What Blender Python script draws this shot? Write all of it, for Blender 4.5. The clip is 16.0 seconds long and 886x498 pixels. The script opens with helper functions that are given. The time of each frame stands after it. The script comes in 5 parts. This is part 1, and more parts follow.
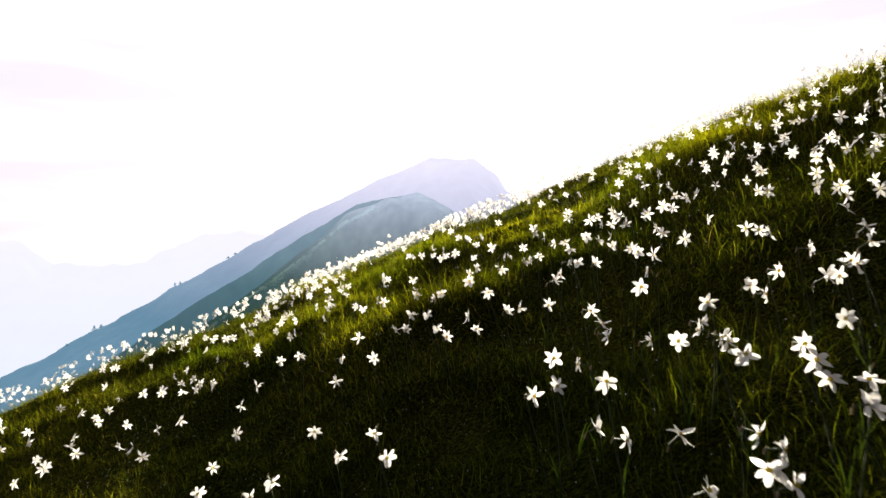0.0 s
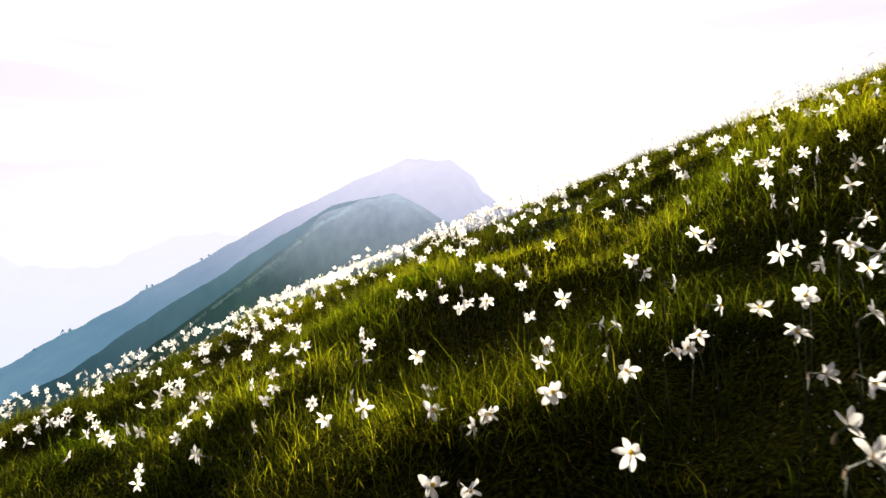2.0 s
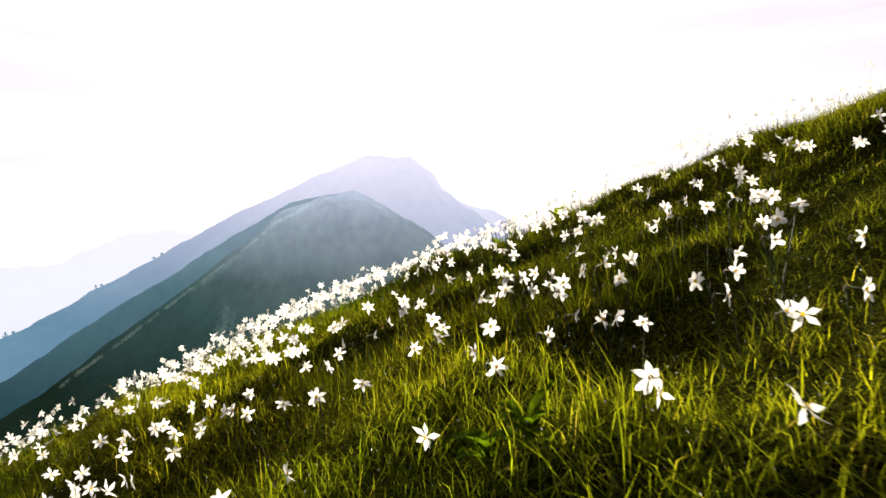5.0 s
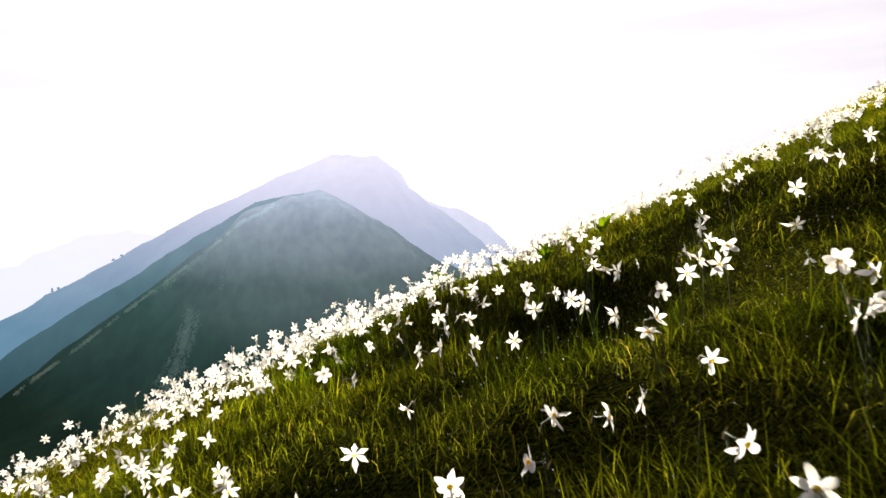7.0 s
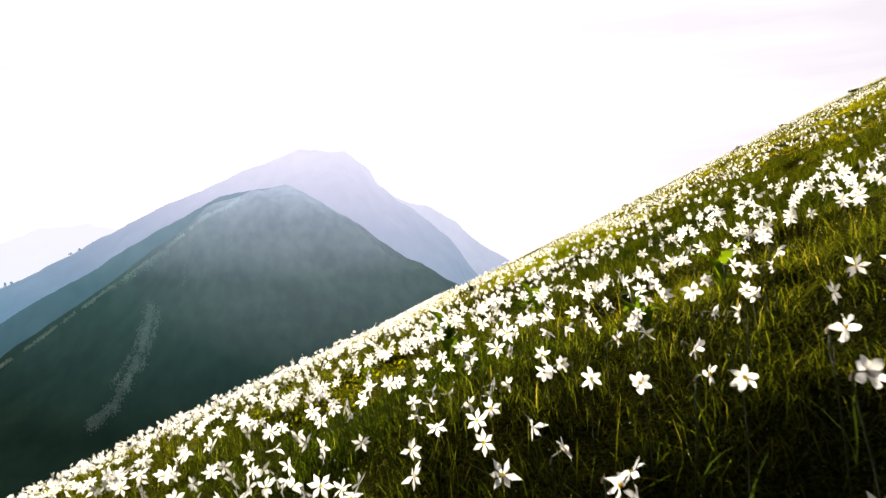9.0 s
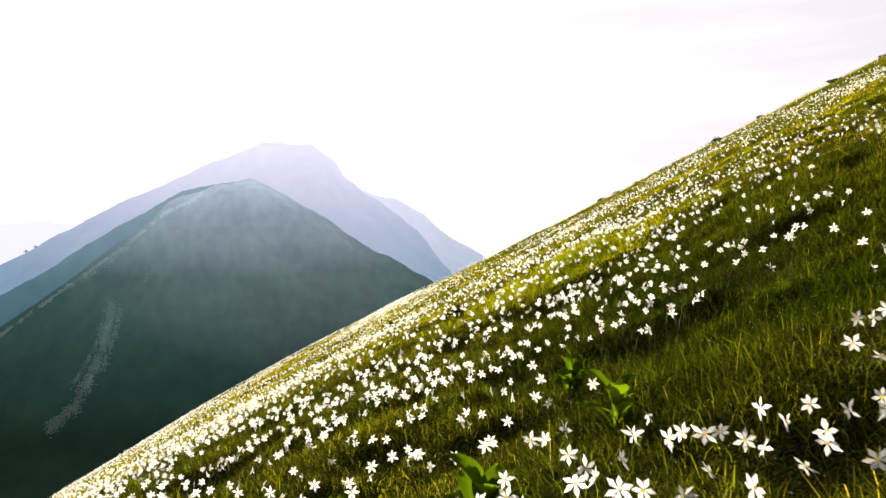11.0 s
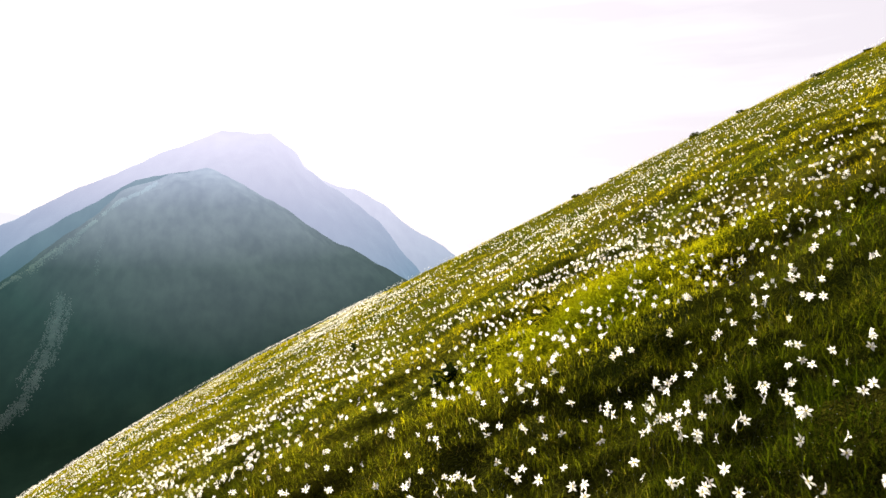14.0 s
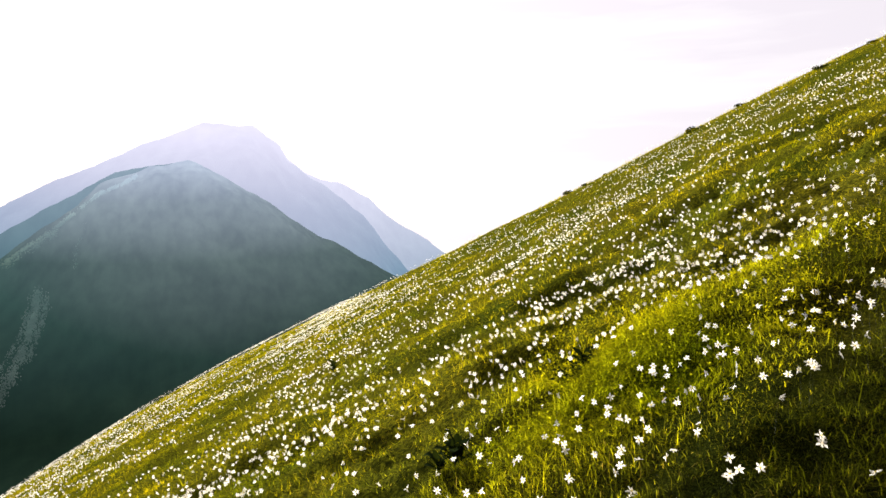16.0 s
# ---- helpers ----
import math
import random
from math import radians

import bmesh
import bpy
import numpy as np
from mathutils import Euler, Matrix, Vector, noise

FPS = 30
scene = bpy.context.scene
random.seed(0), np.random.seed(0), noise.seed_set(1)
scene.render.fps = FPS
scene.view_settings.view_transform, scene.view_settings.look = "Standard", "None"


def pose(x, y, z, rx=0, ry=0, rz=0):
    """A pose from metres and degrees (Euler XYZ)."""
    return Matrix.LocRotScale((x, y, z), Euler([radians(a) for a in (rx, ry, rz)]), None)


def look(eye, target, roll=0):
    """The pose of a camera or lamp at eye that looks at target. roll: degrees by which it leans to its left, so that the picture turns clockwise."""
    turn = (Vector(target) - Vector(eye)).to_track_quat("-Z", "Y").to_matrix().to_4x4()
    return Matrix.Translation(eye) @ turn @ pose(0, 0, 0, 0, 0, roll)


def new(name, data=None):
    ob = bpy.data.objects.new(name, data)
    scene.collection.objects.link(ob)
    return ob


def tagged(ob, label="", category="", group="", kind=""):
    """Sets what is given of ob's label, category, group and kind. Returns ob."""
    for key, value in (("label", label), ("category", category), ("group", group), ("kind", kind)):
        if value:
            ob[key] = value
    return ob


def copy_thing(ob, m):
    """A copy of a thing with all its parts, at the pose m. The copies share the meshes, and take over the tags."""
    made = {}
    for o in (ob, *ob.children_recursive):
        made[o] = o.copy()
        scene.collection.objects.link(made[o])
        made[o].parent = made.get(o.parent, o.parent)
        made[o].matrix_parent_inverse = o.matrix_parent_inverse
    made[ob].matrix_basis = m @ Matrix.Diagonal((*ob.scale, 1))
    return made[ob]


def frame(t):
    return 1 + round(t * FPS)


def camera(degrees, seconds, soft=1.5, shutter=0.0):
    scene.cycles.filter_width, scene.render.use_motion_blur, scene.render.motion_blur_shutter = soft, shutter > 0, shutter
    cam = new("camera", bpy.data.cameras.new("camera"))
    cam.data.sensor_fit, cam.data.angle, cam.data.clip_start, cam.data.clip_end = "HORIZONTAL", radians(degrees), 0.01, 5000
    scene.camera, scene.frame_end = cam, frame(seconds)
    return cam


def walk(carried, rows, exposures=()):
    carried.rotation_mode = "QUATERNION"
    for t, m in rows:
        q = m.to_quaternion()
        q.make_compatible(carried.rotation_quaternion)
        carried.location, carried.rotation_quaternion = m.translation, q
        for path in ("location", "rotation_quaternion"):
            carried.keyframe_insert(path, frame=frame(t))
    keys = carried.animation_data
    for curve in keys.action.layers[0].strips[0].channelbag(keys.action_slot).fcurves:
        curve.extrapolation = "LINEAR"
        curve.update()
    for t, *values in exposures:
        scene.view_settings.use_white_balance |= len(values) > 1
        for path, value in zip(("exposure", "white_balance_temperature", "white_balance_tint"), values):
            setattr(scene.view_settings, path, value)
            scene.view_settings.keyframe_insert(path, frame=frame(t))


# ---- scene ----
cam = camera(71.0, 16.0, soft=1.5, shutter=0.22)
PATH = [
    (0, (0.002, 0.002, -0.002), (0.006, 2.0, -0.102), -0.0),
    (0.5, (-0.044, 0.449, 0.027), (-0.02, 2.446, -0.073), -0.0),
    (1, (-0.097, 0.887, 0.041), (-0.055, 2.884, -0.06), 0.1),
    (1.5, (-0.118, 1.282, 0.055), (-0.063, 3.278, -0.045), 0.0),
    (2, (-0.165, 1.698, 0.08), (-0.086, 3.694, -0.018), -0.1),
    (2.5, (-0.225, 2.119, 0.105), (-0.126, 4.114, 0.003), 0.0),
    (3, (-0.277, 2.53, 0.124), (-0.162, 4.524, 0.021), 0.0),
    (5.5, (-0.462, 4.604, 0.215), (-0.229, 6.588, 0.108), -0.1),
    (6, (-0.493, 5.025, 0.239), (-0.236, 7.006, 0.133), -0.1),
    (6.5, (-0.504, 5.4, 0.265), (-0.222, 7.377, 0.155), -0.3),
    (7, (-0.493, 5.84, 0.29), (-0.182, 7.812, 0.18), -0.4),
    (7.5, (-0.488, 6.223, 0.328), (-0.151, 8.191, 0.213), -0.6),
    (8, (-0.509, 6.629, 0.365), (-0.145, 8.592, 0.247), -0.4),
    (8.5, (-0.5, 7.068, 0.384), (-0.113, 9.027, 0.268), 0.1),
    (9, (-0.467, 7.544, 0.418), (-0.054, 9.497, 0.298), 0.3),
    (9.5, (-0.438, 7.979, 0.48), (0.002, 9.926, 0.349), -0.2),
    (12, (-0.166, 10.099, 0.67), (0.389, 12.015, 0.521), 0.3),
    (12.5, (-0.099, 10.503, 0.717), (0.478, 12.411, 0.562), 0.3),
    (13, (-0.017, 10.96, 0.769), (0.583, 12.861, 0.61), 0.3),
    (13.5, (0.05, 11.352, 0.822), (0.663, 13.248, 0.657), 0.3),
    (14, (0.124, 11.788, 0.884), (0.752, 13.679, 0.713), 0.2),
    (14.5, (0.213, 12.195, 0.921), (0.854, 14.081, 0.745), 0.2),
    (15, (0.292, 12.618, 0.962), (0.945, 14.5, 0.782), 0.3),
    (15.5, (0.401, 13.039, 0.987), (1.065, 14.917, 0.802), 0.4),
    (16, (0.514, 13.44, 1.02), (1.19, 15.313, 0.829), 0.4),
]
walk(cam, [(t, look(eye, target, roll)) for t, eye, target, roll in PATH], exposures=[(0.0, 1.5), (16.0, 1.5)])

# ---- sky and sun ----
SUN_AZ, SUN_EL = radians(2.0), radians(12.5)
to_sun = Vector((math.sin(SUN_AZ) * math.cos(SUN_EL), math.cos(SUN_AZ) * math.cos(SUN_EL), math.sin(SUN_EL)))
world = bpy.data.worlds.new("hazy_sky")
scene.world = world
world.use_nodes = True
wt = world.node_tree
bg = wt.nodes["Background"]
sky = wt.nodes.new("ShaderNodeTexSky")
sky.sky_type = "NISHITA"
sky.sun_disc = False
sky.sun_elevation, sky.sun_rotation = SUN_EL, SUN_AZ
sky.altitude, sky.air_density, sky.dust_density, sky.ozone_density = 1500, 1.0, 4.0, 1.5
bg.inputs[1].default_value = 0.08
# a thin white veil of cloud over the whole sky: it takes the colour out, and thins here and there
coord = wt.nodes.new("ShaderNodeTexCoord")
stretch = wt.nodes.new("ShaderNodeMapping")
stretch.inputs["Scale"].default_value = (1.1, 1.1, 9.0)
wt.links.new(coord.outputs["Generated"], stretch.inputs[0])


def sky_math(kind, a, b):
    n = wt.nodes.new("ShaderNodeMath")
    n.operation = kind
    for socket, value in zip(n.inputs, (a, b)):
        if isinstance(value, (int, float)):
            socket.default_value = value
        else:
            wt.links.new(value, socket)
    return n.outputs[0]


# the veil is brightest round the sun and fades to the far side of the sky
toward = wt.nodes.new("ShaderNodeVectorMath")
toward.operation = "DOT_PRODUCT"
toward.inputs[1].default_value = to_sun
wt.links.new(coord.outputs["Generated"], toward.inputs[0])
half = sky_math("MULTIPLY_ADD", toward.outputs["Value"], 0.5)
half.node.inputs[2].default_value = 0.5
spread = wt.nodes.new("ShaderNodeMapRange")
spread.interpolation_type = "SMOOTHSTEP"
for k, value in ((1, -0.25), (2, 0.62), (3, 0.05), (4, 4.45)):
    spread.inputs[k].default_value = value
wt.links.new(toward.outputs["Value"], spread.inputs[0])
glow = sky_math("MULTIPLY_ADD", sky_math("POWER", half, 10), 1.0)
wt.links.new(spread.outputs[0], glow.node.inputs[2])
cloud = wt.nodes.new("ShaderNodeTexNoise")
cloud.inputs["Scale"].default_value, cloud.inputs["Detail"].default_value = 2.2, 5
wt.links.new(stretch.outputs[0], cloud.inputs["Vector"])
tone = wt.nodes.new("ShaderNodeValToRGB")
tone.color_ramp.elements[0].position, tone.color_ramp.elements[0].color = 0.38, (0.90, 0.835, 0.90, 1)
tone.color_ramp.elements[1].position, tone.color_ramp.elements[1].color = 0.60, (1.06, 1.0, 1.03, 1)
wt.links.new(cloud.outputs[0], tone.inputs[0])
veil = wt.nodes.new("ShaderNodeMix")
veil.data_type, veil.blend_type = "RGBA", "MULTIPLY"
veil.inputs["Factor"].default_value = 1
wt.links.new(glow, veil.inputs[6])
wt.links.new(tone.outputs[0], veil.inputs[7])
thin = wt.nodes.new("ShaderNodeMix")
thin.data_type = "RGBA"
thin.inputs["Factor"].default_value = 0.97
wt.links.new(sky.outputs[0], thin.inputs[6])
wt.links.new(veil.outputs[2], thin.inputs[7])
wt.links.new(thin.outputs[2], bg.inputs[0])

sun = new("sun", bpy.data.lights.new("sun", "SUN"))
sun.data.energy, sun.data.angle, sun.data.color = 5.0, radians(0.6), (1.0, 0.895, 0.71)
sun.matrix_world = look(to_sun * 50, (0, 0, 0))


# ---- materials ----
def material(name):
    m = bpy.data.materials.new(name)
    m.use_nodes = True
    return m, m.node_tree, m.node_tree.nodes["Principled BSDF"], m.node_tree.nodes["Material Output"]


def ramp(nt, fac, stops):
    r = nt.nodes.new("ShaderNodeValToRGB")
    while len(r.color_ramp.elements) < len(stops):
        r.color_ramp.elements.new(0.5)
    for e, (p, c) in zip(r.color_ramp.elements, stops):
        e.position, e.color = p, (*c, 1)
    nt.links.new(fac, r.inputs[0])
    return r.outputs[0]


def blend(nt, fac, a, b, kind="MIX"):
    n = nt.nodes.new("ShaderNodeMix")
    n.data_type, n.blend_type = "RGBA", kind
    for socket, value in ((n.inputs["Factor"], fac), (n.inputs[6], a), (n.inputs[7], b)):
        if isinstance(value, (int, float)):
            socket.default_value = value
        elif isinstance(value, tuple):
            socket.default_value = (*value, 1)
        else:
            nt.links.new(value, socket)
    return n.outputs[2]


def noise_tex(nt, scale, detail=3, vector=None):
    n = nt.nodes.new("ShaderNodeTexNoise")
    n.inputs["Scale"].default_value, n.inputs["Detail"].default_value = scale, detail
    if vector is not None:
        nt.links.new(vector, n.inputs["Vector"])
    return n.outputs[0]


def place(nt):
    return nt.nodes.new("ShaderNodeNewGeometry").outputs["Position"]


def leafy(name, low, high, dry, through_light, rough=0.45, dry_from=0.93, glow_tint=(1.5, 1.35, 0.45), spec=0.15, even=0.3):
    """A thin leaf: it shines a little, and lets the light through."""
    m, nt, bsdf, out = material(name)
    island = nt.nodes.new("ShaderNodeNewGeometry").outputs["Random Per Island"]
    base = ramp(nt, island, [(0.0, low), (0.55, tuple((1 - even) * a + even * c for a, c in zip(low, high))), (dry_from - 0.03, high), (dry_from, dry), (1.0, dry)])
    wide = noise_tex(nt, 0.55, 4, place(nt))
    patch = ramp(nt, wide, [(0.33, (0.52, 0.68, 0.5)), (0.5, (1.0, 1.0, 1.0)), (0.66, (1.55, 1.45, 0.85))])
    col = blend(nt, 1.0, base, patch, "MULTIPLY")
    nt.links.new(col, bsdf.inputs["Base Color"])
    bsdf.inputs["Roughness"].default_value = rough
    bsdf.inputs["Specular IOR Level"].default_value = spec
    trans = nt.nodes.new("ShaderNodeBsdfTranslucent")
    nt.links.new(blend(nt, 1.0, col, glow_tint, "MULTIPLY"), trans.inputs[0])
    mix = nt.nodes.new("ShaderNodeMixShader")
    mix.inputs[0].default_value = through_light
    nt.links.new(bsdf.outputs[0], mix.inputs[1])
    nt.links.new(trans.outputs[0], mix.inputs[2])
    nt.links.new(mix.outputs[0], out.inputs[0])
    return m


def petal_material():
    m, nt, bsdf, out = material("white_petal")
    streak = noise_tex(nt, 180, 2, place(nt))
    col = ramp(nt, streak, [(0.3, (0.76, 0.75, 0.735)), (0.7, (0.86, 0.85, 0.845))])
    nt.links.new(col, bsdf.inputs["Base Color"])
    bsdf.inputs["Roughness"].default_value = 0.55
    trans = nt.nodes.new("ShaderNodeBsdfTranslucent")
    nt.links.new(blend(nt, 1.0, col, (1.0, 0.985, 0.95), "MULTIPLY"), trans.inputs[0])
    mix = nt.nodes.new("ShaderNodeMixShader")
    mix.inputs[0].default_value = 0.6
    nt.links.new(bsdf.outputs[0], mix.inputs[1])
    nt.links.new(trans.outputs[0], mix.inputs[2])
    nt.links.new(mix.outputs[0], out.inputs[0])
    return m


def turf_material():
    m, nt, bsdf, out = material("turf")
    p = place(nt)
    thatch = nt.nodes.new("ShaderNodeMapping")
    thatch.inputs["Scale"].default_value = (0.45, 1.0, 0.45)
    nt.links.new(p, thatch.inputs[0])
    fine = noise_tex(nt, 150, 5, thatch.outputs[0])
    # near turf darkened: shade in the grass gaps put into its colour
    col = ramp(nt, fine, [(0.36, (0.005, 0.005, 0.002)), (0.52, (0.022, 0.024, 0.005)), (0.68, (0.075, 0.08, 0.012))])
    # upper turf coloured brighter, to match the lit slope
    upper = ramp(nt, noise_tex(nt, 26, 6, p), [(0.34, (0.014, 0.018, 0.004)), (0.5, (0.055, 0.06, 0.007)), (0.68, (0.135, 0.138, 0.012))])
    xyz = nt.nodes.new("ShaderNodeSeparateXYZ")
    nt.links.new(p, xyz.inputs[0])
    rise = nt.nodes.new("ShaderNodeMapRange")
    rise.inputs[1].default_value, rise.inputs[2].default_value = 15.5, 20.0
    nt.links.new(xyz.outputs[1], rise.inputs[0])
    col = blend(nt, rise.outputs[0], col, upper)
    wide = noise_tex(nt, 0.4, 4, p)
    col = blend(nt, 1.0, col, ramp(nt, wide, [(0.3, (0.6, 0.75, 0.6)), (0.7, (1.5, 1.3, 0.9))]), "MULTIPLY")
    nt.links.new(col, bsdf.inputs["Base Color"])
    bsdf.inputs["Roughness"].default_value = 0.95
    bsdf.inputs["Specular IOR Level"].default_value = 0.0
    bump = nt.nodes.new("ShaderNodeBump")
    bump.inputs["Strength"].default_value, bump.inputs["Distance"].default_value = 0.8, 0.012
    nt.links.new(fine, bump.inputs["Height"])
    nt.links.new(bump.outputs[0], bsdf.inputs["Normal"])
    return m


def hazed_material(name, paint, air, z_low, z_high, scale, relief=1.0, sunward=0.0):
    """Far slopes: their own green, and haze of the air painted on as glow."""
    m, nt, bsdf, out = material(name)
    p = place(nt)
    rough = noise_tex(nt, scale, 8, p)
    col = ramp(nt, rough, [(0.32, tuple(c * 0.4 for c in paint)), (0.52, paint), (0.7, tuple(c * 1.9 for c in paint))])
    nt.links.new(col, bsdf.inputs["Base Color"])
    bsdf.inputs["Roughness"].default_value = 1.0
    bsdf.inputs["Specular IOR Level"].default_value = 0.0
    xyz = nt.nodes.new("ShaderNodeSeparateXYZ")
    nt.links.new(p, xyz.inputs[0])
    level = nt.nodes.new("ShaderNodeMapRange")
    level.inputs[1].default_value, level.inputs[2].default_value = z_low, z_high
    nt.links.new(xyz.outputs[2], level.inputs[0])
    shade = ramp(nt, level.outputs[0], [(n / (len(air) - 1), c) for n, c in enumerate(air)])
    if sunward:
        # the painted haze glows stronger on the side of the sun
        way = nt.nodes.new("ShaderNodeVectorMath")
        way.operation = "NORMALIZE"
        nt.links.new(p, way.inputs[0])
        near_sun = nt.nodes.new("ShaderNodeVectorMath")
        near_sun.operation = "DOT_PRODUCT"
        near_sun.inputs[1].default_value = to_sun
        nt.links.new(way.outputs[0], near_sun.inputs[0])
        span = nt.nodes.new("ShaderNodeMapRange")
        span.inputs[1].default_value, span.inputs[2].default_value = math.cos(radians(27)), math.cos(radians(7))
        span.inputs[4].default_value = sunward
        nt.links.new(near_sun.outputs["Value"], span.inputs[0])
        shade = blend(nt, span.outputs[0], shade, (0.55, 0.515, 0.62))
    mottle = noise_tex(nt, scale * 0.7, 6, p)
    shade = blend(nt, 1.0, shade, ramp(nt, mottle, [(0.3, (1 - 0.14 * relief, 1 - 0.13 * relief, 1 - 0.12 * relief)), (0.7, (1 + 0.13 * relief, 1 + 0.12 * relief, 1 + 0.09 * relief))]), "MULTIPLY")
    # stretched noise paints gully shading into the glow
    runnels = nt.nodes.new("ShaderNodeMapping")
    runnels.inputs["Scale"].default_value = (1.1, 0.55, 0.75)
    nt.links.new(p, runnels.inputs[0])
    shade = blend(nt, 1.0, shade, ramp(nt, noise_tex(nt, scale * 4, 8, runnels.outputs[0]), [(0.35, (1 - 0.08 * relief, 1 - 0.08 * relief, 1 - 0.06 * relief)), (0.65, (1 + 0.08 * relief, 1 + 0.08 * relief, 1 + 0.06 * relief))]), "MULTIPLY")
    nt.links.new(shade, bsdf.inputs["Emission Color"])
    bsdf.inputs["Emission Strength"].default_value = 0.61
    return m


def plain(name, col, rough=0.6):
    m, nt, bsdf, out = material(name)
    spot = noise_tex(nt, 60, 3, place(nt))
    nt.links.new(ramp(nt, spot, [(0.3, tuple(c * 0.8 for c in col)), (0.7, tuple(min(1, c * 1.15) for c in col))]), bsdf.inputs["Base Color"])
    bsdf.inputs["Roughness"].default_value = rough
    return m


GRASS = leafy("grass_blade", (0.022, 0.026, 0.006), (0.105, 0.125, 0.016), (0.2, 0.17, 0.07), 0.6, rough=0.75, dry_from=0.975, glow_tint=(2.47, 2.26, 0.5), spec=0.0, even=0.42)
# darker copy of the grass: shade in dips put into its colour
SHADED_GRASS = leafy("shaded_grass", (0.008, 0.010, 0.003), (0.066, 0.078, 0.010), (0.09, 0.08, 0.03), 0.5, rough=0.8, dry_from=0.97, glow_tint=(2.2, 2.2, 0.4), spec=0.0)
# golden-green slope grass, its backlit brightness put into the colour
LIT_SLOPE_GRASS = leafy("lit_slope_grass", (0.098, 0.088, 0.005), (0.245, 0.222, 0.011), (0.19, 0.165, 0.03), 0.62, rough=0.8, dry_from=0.96, glow_tint=(2.42, 2.38, 0.26), spec=0.0)
# two brighter grass copies: sunlight on brows and patches put into the colour
LIT_GOLD_GRASS = leafy("lit_gold_grass", (0.066, 0.078, 0.009), (0.17, 0.19, 0.02), (0.18, 0.16, 0.04), 0.62, rough=0.8, dry_from=0.965, glow_tint=(2.56, 2.42, 0.44), spec=0.0)
SUNLIT_GRASS = leafy("sunlit_grass", (0.105, 0.11, 0.008), (0.25, 0.25, 0.016), (0.24, 0.22, 0.03), 0.64, rough=0.8, dry_from=0.965, glow_tint=(2.5, 2.45, 0.36), spec=0.0)
# near-black fill: the shade deep between tufts put into the blades' colour
SHADED_UNDER_GRASS = leafy("shaded_under_grass", (0.009, 0.010, 0.003), (0.033, 0.037, 0.007), (0.05, 0.042, 0.015), 0.5, rough=0.9, dry_from=0.95, glow_tint=(2.0, 2.0, 0.5), spec=0.0)
FLOWER_LEAF = leafy("strap_leaf", (0.02, 0.035, 0.01), (0.05, 0.075, 0.016), (0.06, 0.08, 0.02), 0.5, 0.6, spec=0.0)
BROAD_LEAF = leafy("broad_leaf", (0.035, 0.06, 0.007), (0.08, 0.115, 0.01), (0.08, 0.11, 0.012), 0.6, 0.6, glow_tint=(3.2, 3.0, 0.5), spec=0.0)
# darkened copy of the broad leaf, for plants silhouetted against the light
SILHOUETTE_LEAF = leafy("silhouette_leaf", (0.012, 0.02, 0.008), (0.03, 0.045, 0.012), (0.03, 0.045, 0.012), 0.25, 0.6, spec=0.0)
LOW_LEAF = leafy("low_leaf", (0.11, 0.112, 0.006), (0.24, 0.24, 0.012), (0.25, 0.24, 0.015), 0.65, 0.9, glow_tint=(2.6, 2.5, 0.5), spec=0.0)
STEM = plain("flower_stem", (0.03, 0.045, 0.012), 0.7)
PETAL = petal_material()
CUP = leafy("yellow_cup", (0.52, 0.44, 0.05), (0.6, 0.5, 0.06), (0.6, 0.5, 0.06), 0.55, glow_tint=(1.1, 1.0, 0.8))
RIM = leafy("orange_rim", (0.6, 0.32, 0.05), (0.6, 0.34, 0.05), (0.6, 0.32, 0.05), 0.5, glow_tint=(1.1, 1.0, 0.8))
SPATHE = plain("papery_sheath", (0.35, 0.24, 0.12), 0.7)
TURF = turf_material()
DEW, _, dew_bsdf, _ = material("dew")
dew_bsdf.inputs["Base Color"].default_value = (0.9, 0.92, 0.95, 1)
dew_bsdf.inputs["Roughness"].default_value, dew_bsdf.inputs["Transmission Weight"].default_value = 0.25, 0.6
BARK = plain("bark", (0.12, 0.09, 0.06), 0.9)


# ---- the shape of the hillside ----
def soft(v, w):
    return w * np.logaddexp(0, v / w)


MOUNDS = [
    (0.146, 2.22, 5.33, 2.11),
    (0.162, -0.96, 10.09, 1.27),
    (0.438, -6.21, 5.52, 3.64),
    (0.186, 2.04, 8.78, 1.20),
    (-0.141, 2.83, 14.90, 1.29),
    (0.872, -5.69, 12.90, 7.32),
    (0.095, 2.13, 17.59, 2.50),
    (0.240, 10.16, 23.78, 2.50),
    (0.070, 0.19, 7.35, 1.00),
    (0.100, 7.68, 18.98, 1.00),
    (-0.068, 1.36, 12.98, 1.00),
    (0.100, 2.79, 22.01, 2.50),
    (0.050, 3.58, 14.85, 1.00),
    (0.200, 28.0, 39.5, 6.00),
    (0.120, -4.2, 6.6, 1.10),
    (0.055, -3.0, 9.7, 0.70),
    (0.030, -1.5, 10.8, 0.60),
]


def heads(x, y):
    """The height of the flower heads over the plan."""
    z = (-0.9125) + 0.4748 * x + 0.1107 * y - 0.3262 * soft(y - 7.4220, 3)
    z = z - 0.0074 * soft(math.cos(0.9992) * x + math.sin(0.9992) * y - 46.8289, 4) ** 2
    z = z - 0.0046 * soft(math.cos(2.8869) * x + math.sin(2.8869) * y - 10.7099, 4) ** 2
    for amp, mx, my, width in MOUNDS:
        z = z + amp * np.exp(-((x - mx) ** 2 + (y - my) ** 2) / (2 * width**2))
    return -800 + soft(z + 800, 25)


STALK = 0.24
waves = np.random.RandomState(4)
